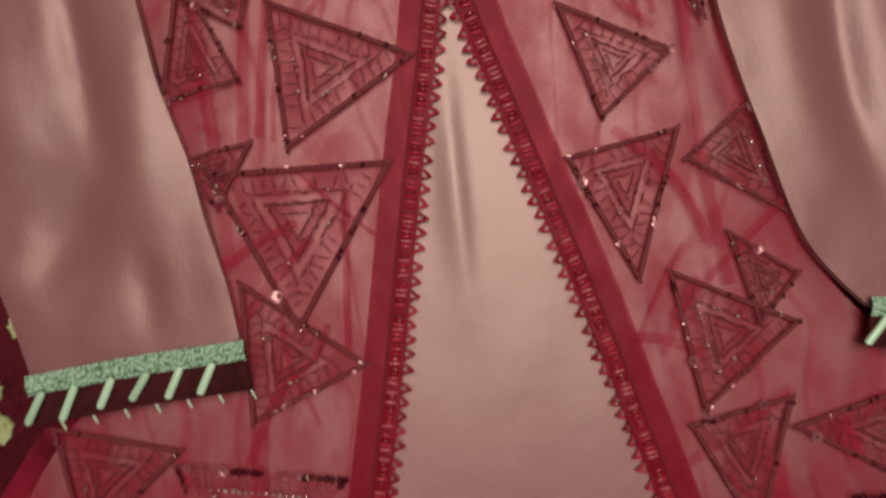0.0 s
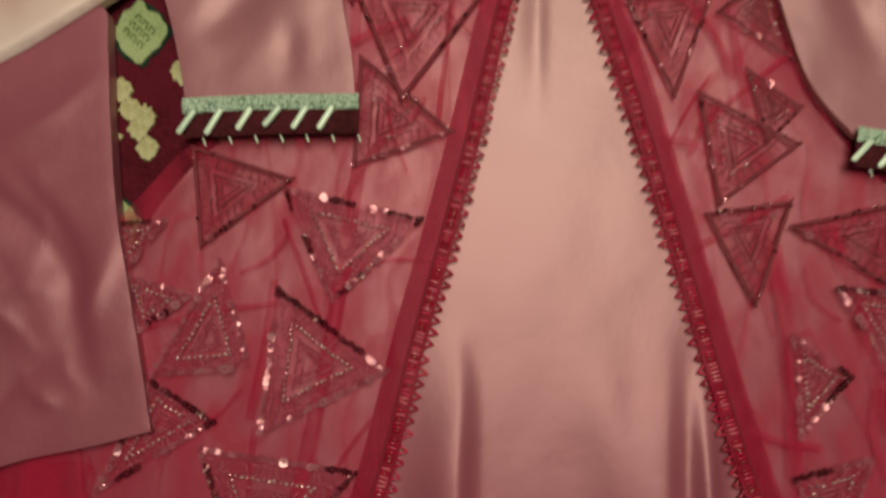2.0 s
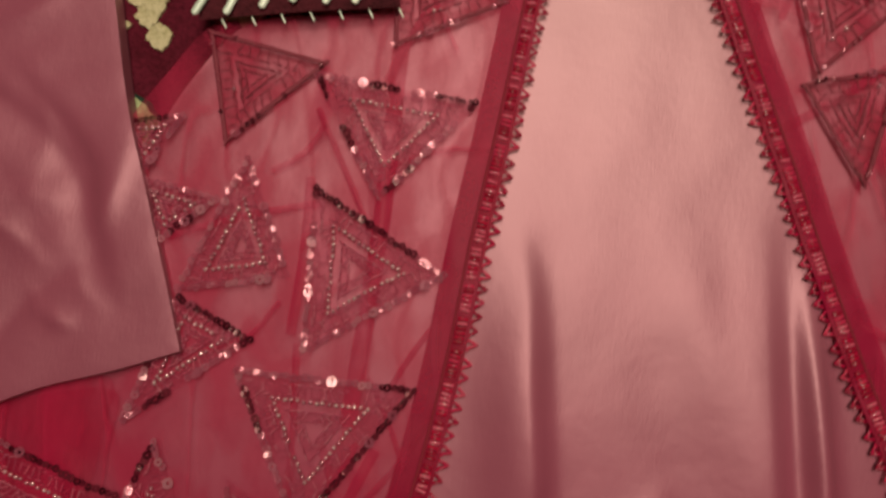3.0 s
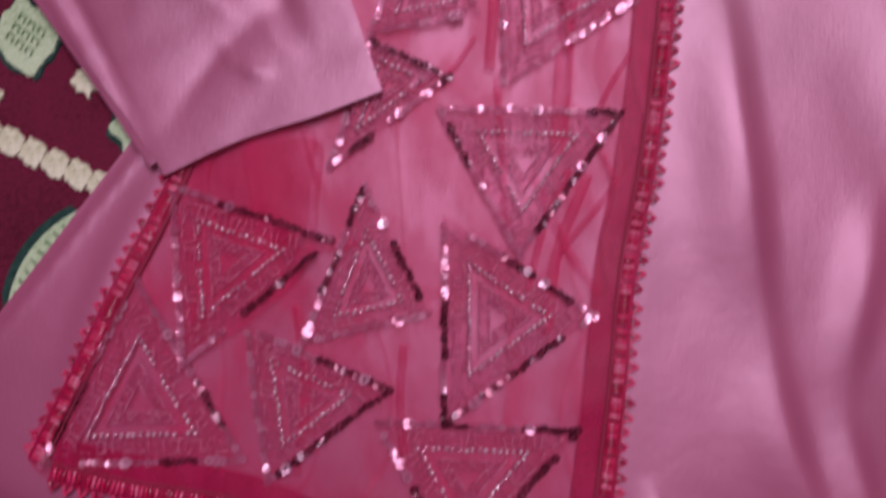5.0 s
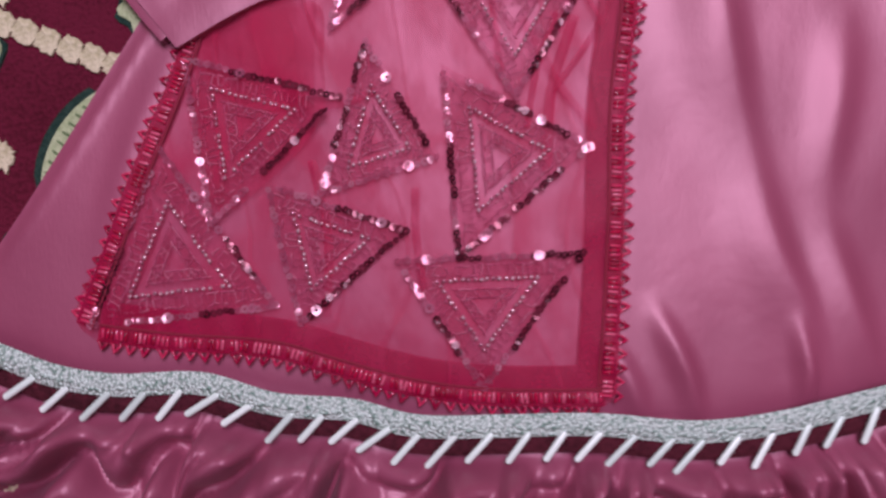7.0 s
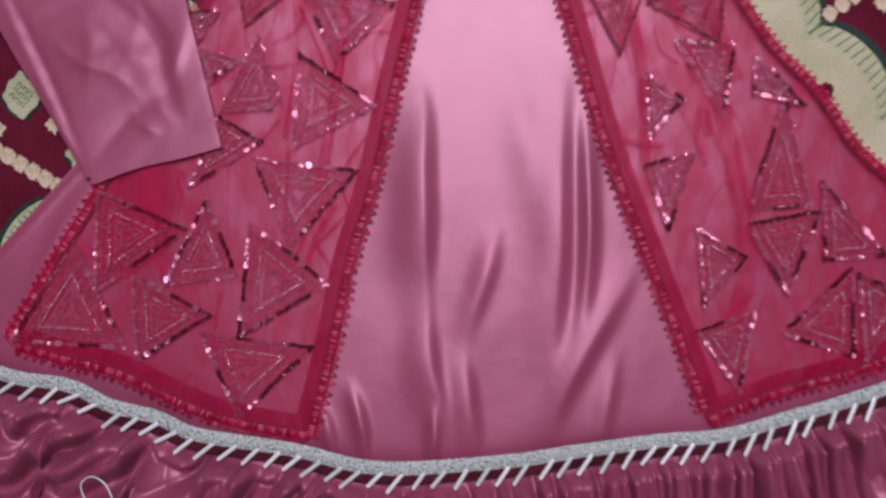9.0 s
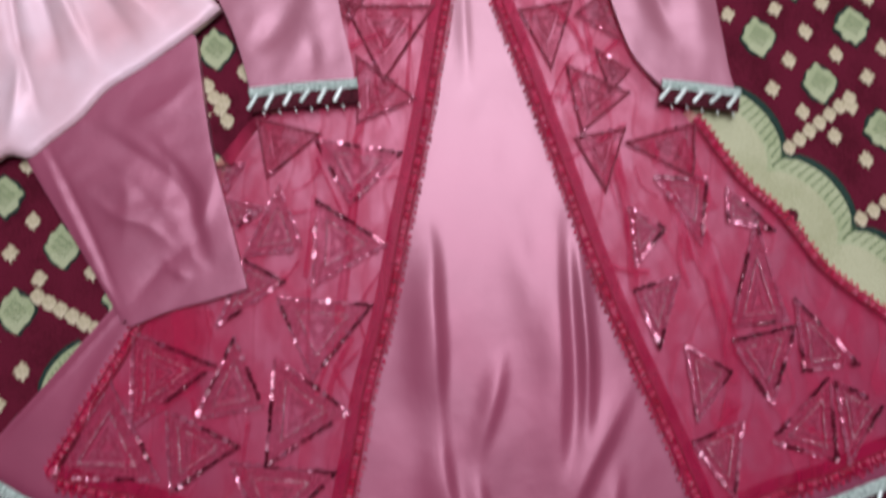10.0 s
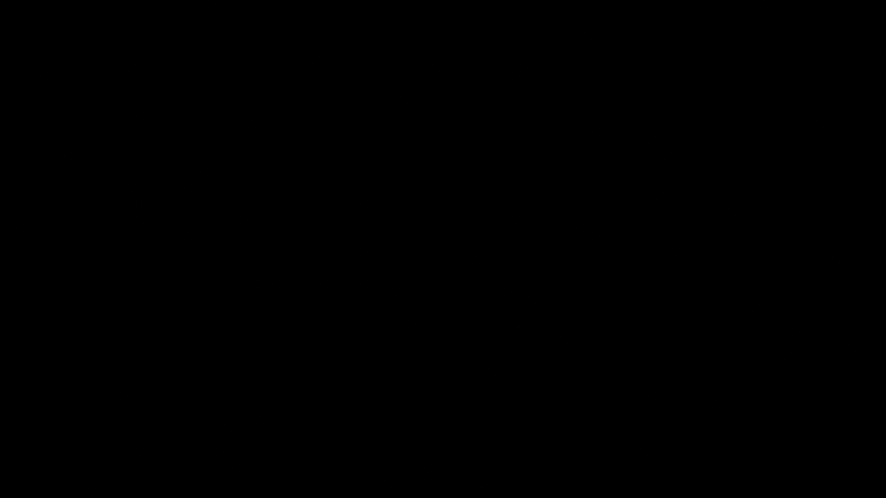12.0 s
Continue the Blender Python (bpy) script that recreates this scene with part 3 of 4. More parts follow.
def stitch_bars(path, pitch, lean, length, height, parent, thick=0.0019):
    """Slanting bars of silver thread that hang from a braid."""
    s, d = sideways(path)
    total = np.concatenate([[0], np.cumsum(np.linalg.norm(np.diff(path, axis=0), axis=1))])
    rng = random.Random(11)
    at = pitch * 0.4
    while at < total[-1]:
        i = min(int(np.searchsorted(total, at)), len(path) - 1)
        ln = length * rng.uniform(0.85, 1.12)
        v = (-s[i] * 1.0 - d[i] * (lean + rng.uniform(-0.12, 0.12)))
        v = v / np.linalg.norm(v)
        c = path[i] - s[i] * 0.004 + v * ln * 0.5
        ob = part("stitch_bar", BAR_MESH, parent)
        ob.matrix_basis = place(c[0], c[1], height + rng.uniform(-0.0005, 0.0008), math.atan2(v[1], v[0]), 0, rng.uniform(-0.03, 0.05), ln, thick, thick * 0.8)
        at += pitch * rng.uniform(0.9, 1.1)


stitch_bars(trim, 0.0180, 0.85, 0.0205, 0.0062, dress, 0.0019)

# sleeves
SLEEVE_L = [(-0.176, 0.262), (-0.196, 0.244), (-0.214, 0.219), (-0.224, 0.185), (-0.231, 0.147), (-0.216, 0.115), (-0.197, 0.078), (-0.181, 0.036), (-0.1729, 0.0089), (-0.172, 0.006), (-0.169, 0.0063), (-0.12, 0.011), (-0.072, 0.0166), (-0.069, 0.017), (-0.0696, 0.0199), (-0.075, 0.048), (-0.084, 0.08), (-0.091, 0.11), (-0.104, 0.15), (-0.113, 0.19), (-0.124, 0.228), (-0.15, 0.236)]
LEFT_FOLDS = [fold([(-0.156, 0.235), (-0.139, 0.146), (-0.130, 0.095)], 0.008, -0.0024), fold([(-0.126, 0.235), (-0.116, 0.15), (-0.113, 0.04)], 0.016, 0.0024),
              fold([(-0.176, 0.045), (-0.150, 0.080), (-0.138, 0.11)], 0.014, -0.0025), fold([(-0.116, 0.075), (-0.112, 0.018)], 0.008, -0.0012), fold([(-0.19, 0.19), (-0.17, 0.09)], 0.02, 0.0024)]
SLEEVE_R = [(0.172, 0.303), (0.19, 0.284), (0.201, 0.27), (0.246, 0.24), (0.276, 0.197), (0.29, 0.148), (0.3, 0.085), (0.31, 0.028), (0.3123, 0.0227), (0.3135, 0.02), (0.3105, 0.0202), (0.275, 0.022), (0.241, 0.0257), (0.238, 0.026), (0.2359, 0.0281), (0.224, 0.04), (0.208, 0.061), (0.189, 0.113), (0.171, 0.17), (0.163, 0.217), (0.16, 0.266)]
RIGHT_FOLDS = [fold([(0.215, 0.26), (0.226, 0.19), (0.235, 0.123), (0.258, 0.055)], 0.010, -0.0052), fold([(0.19, 0.24), (0.21, 0.12), (0.23, 0.06)], 0.014, 0.0024),
               fold([(0.262, 0.2), (0.275, 0.12), (0.288, 0.04)], 0.016, 0.0027)]


def deeper(folds, gain):
    return [lambda x, y, f=f: gain * f(x, y) for f in folds]


def puffed(base, puff, folds, seed):
    def h(x, y, d=None):
        z = base + waves(x, y, seed, 0.12, 0.0008) + waves(x, y, seed + 100, 0.04, 0.00035)
        for f in folds:
            z = z + f(x, y)
        if d is not None:
            z = z + puff * (1 - np.exp(-d / 0.0022)) - puff
        return z
    return h


cloth("left_sleeve", SLEEVE_L, puffed(0.0046, 0.0003, deeper(LEFT_FOLDS, 1.6), 21), M_SLEEVE, dress, 0.0042, 0.006)
cloth("right_sleeve", SLEEVE_R, puffed(0.0046, 0.0003, deeper(RIGHT_FOLDS, 1.25), 22), M_SLEEVE, dress, 0.0042, 0.006)
cloth("sleeve_head", [(-0.172, 0.288), (-0.150, 0.279), (-0.123, 0.275), (-0.121, 0.255), (-0.129, 0.224), (-0.152, 0.228), (-0.176, 0.245), (-0.195, 0.250), (-0.186, 0.268)],
      puffed(0.0085, 0.0015, [fold([(-0.168, 0.285), (-0.150, 0.250), (-0.132, 0.228)], 0.006, 0.003)], 23), M_SLEEVE, dress, 0.004, 0.006, "pale folded sleeve head turned inside out")


def cuff(name, a, b, parent):
    line = spline([a, ((a[0] + b[0]) / 2, (a[1] + b[1]) / 2 + 0.001), b], 0.002)
    ribbon(name, line, -0.002, -0.020, lambda x, y: 0.0065, M_UNDER, parent, 4, 0.002, "dark brown cuff band")
    ribbon("cuff_braid", line, 0.0048, -0.0050, lambda x, y: 0.0085, M_BRAID, parent, 5, 0.0018, "pale silver glitter braid on the cuff")
    stitch_bars(line, 0.0165, 0.70, 0.0180, 0.0098, parent, 0.0021)
    tips = []
    s, d = sideways(line)
    for i in range(6, len(line), 8):
        q = line[i] - s[i] * 0.022
        tips.append(place(q[0], q[1], 0.005, math.atan2(d[i][1], d[i][0]) - 1.2, 0, 0, 0.9, 0.6, 0.6))
    joined("thread_fringe", rod(0.007, 0.0009), tips, M_BAR, parent, kind="stuff")


cuff("left_cuff", (-0.173, 0.006), (-0.067, 0.019), dress)
cuff("right_cuff", (0.236, 0.027), (0.3145, 0.019), dress)

# stand collar and lining inside the neckline
cloth("neck_lining", [(-0.042, 0.310), (-0.006, 0.322), (0.042, 0.334), (0.070, 0.318), (0.098, 0.312), (0.090, 0.285), (0.070, 0.240), (0.045, 0.200), (0.032, 0.198), (0.010, 0.226), (-0.022, 0.262), (-0.044, 0.290)],
      puffed(-0.001, 0.002, [fold([(0.02, 0.31), (0.034, 0.215)], 0.006, 0.003), fold([(0.005, 0.30), (0.030, 0.215)], 0.008, 0.003), fold([(0.05, 0.29), (0.040, 0.22)], 0.007, 0.0035)], 31), M_LINING, dress, 0.004, 0.003, "pale blush lining inside the neckline")
cloth("left_collar", [(-0.036, 0.312), (-0.005, 0.324), (-0.001, 0.300), (0.012, 0.268), (0.030, 0.232), (0.026, 0.222), (0.000, 0.250), (-0.022, 0.280)],
      puffed(0.0025, 0.0012, [fold([(-0.02, 0.310), (0.004, 0.265), (0.024, 0.232)], 0.006, 0.0020, 0.4)], 32), M_LINING, dress, 0.003, 0.003, "pale pink collar band")
cloth("right_collar", [(0.040, 0.334), (0.066, 0.320), (0.074, 0.292), (0.062, 0.262), (0.046, 0.230), (0.039, 0.240), (0.045, 0.268), (0.041, 0.300)],
      puffed(0.0035, 0.0012, [fold([(0.056, 0.325), (0.056, 0.280), (0.046, 0.240)], 0.006, 0.0020, 0.4)], 33), M_LINING, dress, 0.003, 0.003, "pale pink collar band")
cloth("shoulder_lining", [(-0.070, 0.322), (-0.050, 0.328), (-0.038, 0.318), (-0.042, 0.300), (-0.052, 0.306)], puffed(0.004, 0.002, [], 34), M_PALE, dress, 0.003, 0.004)


# ---------------------------------------------------------------- the sheer sequinned jacket
LEFT_EDGE = [(-0.044, 0.322), (-0.039, 0.292), (-0.020, 0.262), (0.014, 0.223), (0.034, 0.197), (0.033, 0.172), (0.025, 0.120), (0.017, 0.065), (0.008, 0.000), (-0.003, -0.068),
             (-0.013, -0.125), (-0.021, -0.180), (-0.031, -0.233), (-0.042, -0.280), (-0.049, -0.330), (-0.056, -0.375), (-0.064, -0.418), (-0.066, -0.430)]
LEFT_HEM = [(-0.0720, -0.4345), (-0.100, -0.4315), (-0.134, -0.4270), (-0.172, -0.4175), (-0.210, -0.4025), (-0.237, -0.3915), (-0.293, -0.3805), (-0.328, -0.3720)]
LEFT_SIDE = [(-0.338, -0.361), (-0.319, -0.322), (-0.300, -0.283), (-0.277, -0.239), (-0.262, -0.205), (-0.242, -0.160), (-0.225, -0.120), (-0.212, -0.085), (-0.204, -0.066), (-0.186, -0.039), (-0.165, -0.013)]
LEFT_TOP = [(-0.120, -0.002), (-0.070, 0.006), (-0.079, 0.038), (-0.094, 0.112), (-0.111, 0.177), (-0.123, 0.224), (-0.128, 0.270), (-0.127, 0.308), (-0.089, 0.315)]
RIGHT_EDGE = [(0.095, 0.314), (0.088, 0.292), (0.069, 0.243), (0.050, 0.208), (0.041, 0.192), (0.046, 0.172), (0.058, 0.140), (0.075, 0.095), (0.094, 0.045), (0.117, -0.020), (0.139, -0.084),
              (0.157, -0.137), (0.178, -0.193), (0.200, -0.244), (0.224, -0.298), (0.241, -0.338), (0.262, -0.390)]
RIGHT_HEM = [(0.272, -0.402), (0.296, -0.390), (0.341, -0.371), (0.389, -0.356), (0.422, -0.342), (0.470, -0.322)]
RIGHT_SIDE = [(0.505, -0.300), (0.500, -0.255), (0.458, -0.198), (0.398, -0.151), (0.361, -0.102), (0.317, -0.059), (0.276, -0.002)]
RIGHT_SIDE = [(x - 0.001, y - 0.001) for x, y in RIGHT_SIDE]
RIGHT_TOP = [(0.236, 0.024), (0.210, 0.058), (0.189, 0.113), (0.171, 0.170), (0.163, 0.217), (0.162, 0.266), (0.176, 0.316), (0.137, 0.326)]
NET_FOLDS = [
    fold([(0.272, -0.130), (0.290, -0.200), (0.299, -0.262), (0.289, -0.315)], 0.010, 0.0075),
    fold([(0.190, -0.050), (0.202, -0.110), (0.206, -0.175)], 0.007, 0.0055),
    fold([(-0.072, -0.030), (-0.068, -0.120), (-0.078, -0.210)], 0.006, 0.0045),
    fold([(-0.060, 0.300), (-0.062, 0.200), (-0.066, 0.130)], 0.004, 0.003),
    fold([(-0.085, 0.19), (-0.075, 0.06)], 0.004, 0.0025),
    fold([(0.150, 0.24), (0.158, 0.12), (0.170, 0.05)], 0.004, 0.003),
    fold([(0.120, 0.29), (0.128, 0.21)], 0.004, 0.003),
    fold([(0.250, -0.02), (0.285, -0.09)], 0.007, 0.005),
    fold([(0.225, -0.03), (0.262, -0.15)], 0.006, 0.004),
    fold([(-0.232, -0.235), (-0.205, -0.262), (-0.200, -0.300)], 0.006, 0.0035),
    fold([(-0.150, -0.225), (-0.190, -0.250)], 0.007, 0.003),
    fold([(-0.200, -0.375), (-0.140, -0.395)], 0.006, 0.003),
]


_rng = random.Random(77)
for _ in range(46):
    _left = _rng.random() < 0.55
    _y = _rng.uniform(-0.40, 0.28)
    _x = _rng.uniform(-0.06 - max(0, 0.1 - _y) * 0.42, -0.01 - max(0, 0.1 - _y) * 0.06) if _left else _rng.uniform(0.10 + max(0, 0.1 - _y) * 0.34, 0.15 + max(0, 0.1 - _y) * 0.62)
    _a, _l = _rng.gauss(1.35 if _left else 1.9, 0.5), _rng.uniform(0.02, 0.05)
    NET_FOLDS.append(fold([(_x - _l * math.cos(_a), _y - _l * math.sin(_a)), (_x + _rng.uniform(-0.004, 0.004), _y), (_x + _l * math.cos(_a), _y + _l * math.sin(_a))], _rng.uniform(0.0022, 0.0045), _rng.uniform(0.0012, 0.0030)))


def net_height(x, y, d=None):
    z = np.maximum(body_height(x, y) + 0.0028, -0.0012 + waves(x, y, 41, 0.07, 0.0012) + waves(x, y, 42, 0.025, 0.0004))
    for f in NET_FOLDS:
        z = z + f(x, y)
    return z


jacket = thing("sheer_jacket", "sheer red net jacket with sequinned triangles over the satin dress", "jacket")
cloth("left_front", LEFT_EDGE + LEFT_HEM + LEFT_SIDE + LEFT_TOP, net_height, M_NET, jacket, 0.0042, 0.0006)
cloth("right_front", list(reversed(RIGHT_EDGE)) + RIGHT_TOP[::-1] + RIGHT_SIDE[::-1] + RIGHT_HEM[::-1], net_height, M_NET, jacket, 0.0042, 0.0006)


# the net's height on a fine grid, to lay the trims on
GX, GY, GS = -0.40, -0.50, 0.002
_gx, _gy = np.meshgrid(np.arange(GX, 0.62, GS), np.arange(GY, 0.40, GS))
NET_Z = net_height(_gx.ravel(), _gy.ravel()).reshape(_gx.shape)


def net_z(x, y):
    u, v = (x - GX) / GS, (y - GY) / GS
    i, j = int(u), int(v)
    u, v = u - i, v - j
    return float((NET_Z[j, i] * (1 - u) + NET_Z[j, i + 1] * u) * (1 - v) + (NET_Z[j + 1, i] * (1 - u) + NET_Z[j + 1, i + 1] * u) * v)


def over_net(dz):
    return lambda x, y: net_z(x, y) + dz


def bordered(line, inward, width, hem=True, beads=True, start=0.0):
    """A doubled hem with a row of red bugle beads and a picot of beads on the very edge. inward: +1 where the cloth lies to the left of the line."""
    path = spline(line, 0.0024)
    if hem:
        ribbon("net_hem", path, 0, inward * width, over_net(0.0009), M_HEM, jacket, 4, 0.0003, "doubled dark red net hem")
        ribbon("edge_cord", path, inward * 0.0080, inward * 0.0093, over_net(0.0016), M_CORD, jacket, 2, 0.0005)
    if not beads:
        return
    s, d = sideways(path)
    rng = random.Random(len(line))
    total = np.concatenate([[0], np.cumsum(np.linalg.norm(np.diff(path, axis=0), axis=1))])
    bugles, at = [], 0.001
    zf = over_net(0.0020)
    while at < total[-1]:
        i = min(int(np.searchsorted(total, at)), len(path) - 1)
        q = path[i] + s[i] * inward * 0.0045
        bugles.append(place(q[0], q[1], zf(q[0], q[1]), math.atan2(s[i][1], s[i][0]) + rng.uniform(-0.15, 0.15), 0, rng.uniform(-0.12, 0.12)))
        at += 0.0027 * rng.uniform(0.9, 1.15)
    joined("bugle_bead_edging", LONG_BUGLE, bugles, M_REDBEAD, jacket, "red bugle bead edging", kind="stuff")
    ribbon("bead_braid", path, 0.0, inward * 0.0078, over_net(0.0014), M_HEM, jacket, 3, 0.0004)
    at = 0.003
    while at < total[-1]:
        i = min(int(np.searchsorted(total, at)), len(path) - 1)
        q = path[i]
        ob = part("picot", PICOT_MESH, jacket)
        ang = math.atan2(-s[i][1] * inward, -s[i][0] * inward) - math.pi / 2
        ob.matrix_basis = place(q[0], q[1], zf(q[0], q[1]) - 0.0019, ang + rng.uniform(-0.16, 0.16), rng.uniform(-0.2, 0.1), 0, 0.86, rng.uniform(0.75, 1.05), 0.7)
        at += 0.0076


def bead_loop():
    """A pointed loop of two red bugle beads with a round bead at the tip."""
    verts, faces = [], []

    def add(piece, m):
        k = len(verts)
        verts.extend(tuple(m @ Vector(p)) for p in piece[0])
        faces.extend(tuple(i + k for i in f) for f in piece[1])
    for sgn in (-1, 1):
        add(rod(0.0046, 0.00095), place(sgn * 0.0016, 0.0021, 0.0003, math.atan2(0.0042, -sgn * 0.0024)))
    add(ball(0.0011), place(0, 0.0046, 0.0003, 0))
    add(ball(0.0010), place(0.0034, 0.0002, 0.0002, 0))
    return mesh_of("picot", verts, faces, M_PICOT)


PICOT_MESH = bead_loop()
bordered(LEFT_EDGE, -1, 0.020)
bordered(LEFT_HEM, -1, 0.021)
bordered(LEFT_SIDE[:5], -1, 0.008)
bordered(RIGHT_EDGE, 1, 0.020)
bordered(RIGHT_HEM, 1, 0.020)
bordered(RIGHT_SIDE[2:], 1, 0.007)


def pleat(line, width):
    """A tuck where the net lies double."""
    ribbon("net_pleat", spline(line, 0.006), width / 2, -width / 2, over_net(0.0006), M_NET, jacket, 3, 0.0006)


pleat([(-0.060, 0.300), (-0.062, 0.200), (-0.066, 0.120)], 0.006)
pleat([(-0.088, 0.190), (-0.080, 0.120), (-0.075, 0.060)], 0.007)
pleat([(-0.064, -0.020), (-0.068, -0.120), (-0.078, -0.220)], 0.009)
pleat([(0.272, -0.120), (0.290, -0.200), (0.299, -0.262), (0.289, -0.320)], 0.016)
pleat([(0.190, -0.045), (0.202, -0.110), (0.206, -0.180)], 0.010)
pleat([(0.150, 0.240), (0.158, 0.120), (0.172, 0.040)], 0.006)
pleat([(0.120, 0.300), (0.128, 0.200)], 0.006)
pleat([(0.248, -0.015), (0.268, -0.060), (0.285, -0.100)], 0.012)
pleat([(0.224, -0.030), (0.246, -0.090), (0.262, -0.150)], 0.009)
_rng = random.Random(5)
for _k in range(44):
    _west = _k % 5 < 3
    _y = _rng.uniform(-0.36, 0.24)
    _d = max(0.0, 0.1 - _y)
    _x = _rng.uniform(-0.07 - _d * 0.40, -0.012 - _d * 0.10) if _west else _rng.uniform(0.095 + _d * 0.36, 0.145 + _d * 0.60)
    _a, _l = _rng.gauss(1.45 if _west else 1.8, 0.55), _rng.uniform(0.018, 0.042)
    _c, _s, _b = math.cos(_a), math.sin(_a), _rng.uniform(-0.007, 0.007)
    pleat([(_x - _l * _c, _y - _l * _s), (_x - _b * _s, _y + _b * _c), (_x + _l * _c, _y + _l * _s)], _rng.uniform(0.0022, 0.0055))
cloth("net_fold", [(-0.264, -0.226), (-0.230, -0.212), (-0.196, -0.210), (-0.197, -0.240), (-0.200, -0.268), (-0.228, -0.296), (-0.258, -0.312), (-0.268, -0.280)],
      lambda x, y, d: net_height(x, y) + 0.0007, M_NET, jacket, 0.005, 0.0004)
cloth("net_fold", [(-0.258, -0.222), (-0.226, -0.206), (-0.199, -0.203), (-0.201, -0.232), (-0.206, -0.258), (-0.232, -0.262), (-0.254, -0.248)],
      lambda x, y, d: net_height(x, y) + 0.0013, M_NET, jacket, 0.005, 0.0004)


def inset(tri, share):
    """The triangle drawn in by a share of its inner radius."""
    a, b, c = [Vector(p) for p in tri]
    la, lb, lc = (b - c).length, (c - a).length, (a - b).length
    o = (a * la + b * lb + c * lc) / (la + lb + lc)
    return [o + (p - o) * (1 - share) for p in (a, b, c)]


def along_triangle(tri, pitch):
    for p, q in zip(tri, tri[1:] + tri[:1]):
        n = max(2, int((q - p).length / pitch))
        for k in range(n):
            yield p.lerp(q, k / n), math.atan2(q.y - p.y, q.x - p.x)


SEQUIN_MESH = mesh_of("sequin", SEQUIN[0], SEQUIN[1], M_SEQ1, False)
DARK_SEQUIN_MESH = mesh_of("dark_sequin", SEQUIN[0], SEQUIN[1], M_SEQ2, False)
motif_count = 0


def motif(ax, ay, bx, by, cx, cy, single=False):
    """An embroidered triangle: an outline of sequins, a stitched band, a line of silver beads and a small inner triangle of thread."""
    global motif_count
    motif_count += 1
    rng = random.Random(100 + motif_count)
    tri = [Vector((ax, ay)), Vector((bx, by)), Vector((cx, cy))]
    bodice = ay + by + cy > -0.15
    # bodice bands take the copy whose darker colour stands in for other light
    band = M_BAND_DIM if bodice else M_BAND
    z = lambda q, dz: net_z(q.x, q.y) + dz
    # stitched band
    o, i = inset(tri, -0.04), inset(tri, 0.50)
    n, verts = 14, []
    for k in range(3):
        for j in range(n):
            for ring in (o, i):
                w = ring[k].lerp(ring[(k + 1) % 3], j / n)
                verts.append((w.x, w.y, z(w, 0.0007)))
    m3 = 3 * n
    faces = [(2 * j, 2 * j + 1, 2 * ((j + 1) % m3) + 1, 2 * ((j + 1) % m3)) for j in range(m3)]
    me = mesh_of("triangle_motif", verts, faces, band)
    top = part("triangle_motif", me, jacket, "triangle of sequins and silver beads")
    o, i = inset(tri, 0.66), inset(tri, 0.82)
    verts = [(w.x, w.y, z(w, 0.0008)) for k in range(3) for w in (o[k], i[k])]
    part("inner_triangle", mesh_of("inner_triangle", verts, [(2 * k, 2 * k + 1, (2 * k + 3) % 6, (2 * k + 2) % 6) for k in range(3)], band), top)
    # sequins, in short runs of dark and of pink ones with gaps between
    pink, dark, kind_now, left = [], [], 0, 0
    for q, ang in along_triangle(tri, 0.0034 if bodice else 0.0032):
        if left <= 0:
            kind_now = rng.choice((0, 1, 1, 1, 2) if bodice else (0, 0, 0, 1, 1, 2))
            left = rng.randint(4, 10) if kind_now < 2 else rng.randint(1, 4)
            lean_x, lean_y = rng.gauss(0, 0.20), rng.gauss(0.05, 0.20)
        left -= 1
        if kind_now == 2 or (bodice and rng.random() < 0.72):
            continue
        big = rng.choice((0.85, 0.95, 1.0, 1.0, 1.15)) * (0.68 if bodice else 1.0)
        (pink, dark)[kind_now].append(place(q.x + rng.uniform(-0.0006, 0.0006), q.y + rng.uniform(-0.0006, 0.0006), z(q, 0.0018), ang,
                                            lean_x + rng.gauss(0, 0.12), lean_y + rng.gauss(0, 0.12), big, big, 1))
    # a few larger ones added, tilted towards the lamp to make glints
    for _ in range(1 if bodice else 3):
        k = rng.randrange(3)
        q = tri[k].lerp(tri[(k + 1) % 3], rng.uniform(0.05, 0.95))
        pink.append(place(q.x, q.y, z(q, 0.0024), 0, rng.gauss(-0.12, 0.10), rng.gauss(0, 0.10), 1.4, 1.4, 1))
    if single:
        for me, poses in ((SEQUIN_MESH, pink), (DARK_SEQUIN_MESH, dark)):
            for m in poses:
                ob = part("sequin", me, top)
                ob.matrix_basis = m
    else:
        joined("sequin_edging", SEQUIN, pink, M_SEQ, top, soft=False, kind="stuff")
        if dark:
            joined("dark_sequin_edging", SEQUIN, dark, M_SEQD, top, soft=False, kind="stuff")
    # silver beads
    beads = [place(q.x + rng.uniform(-0.0004, 0.0004), q.y + rng.uniform(-0.0004, 0.0004), z(q, 0.0014), ang + rng.uniform(-0.3, 0.3), 0, 0, rng.uniform(1.0, 1.3), 0.95, 1) for q, ang in along_triangle(inset(tri, 0.46), 0.0031) if rng.random() > (0.86 if bodice else 0.05)]
    joined("silver_bead_edging", BEAD, beads, M_BEAD, top, "line of tiny silver beads", kind="stuff")
    # rungs across the band, a couched line inside it and the inner triangle
    rungs = []
    for q, ang in along_triangle(inset(tri, 0.26), 0.0050 if bodice else 0.0034):
        if rng.random() < (0.12 if bodice else 0.30):
            continue
        rungs.append(place(q.x, q.y, z(q, 0.0013), ang + 1.57 + rng.uniform(-0.45, 0.45), 0, 0, rng.uniform(1.1, 1.6), 0.36, 0.35))
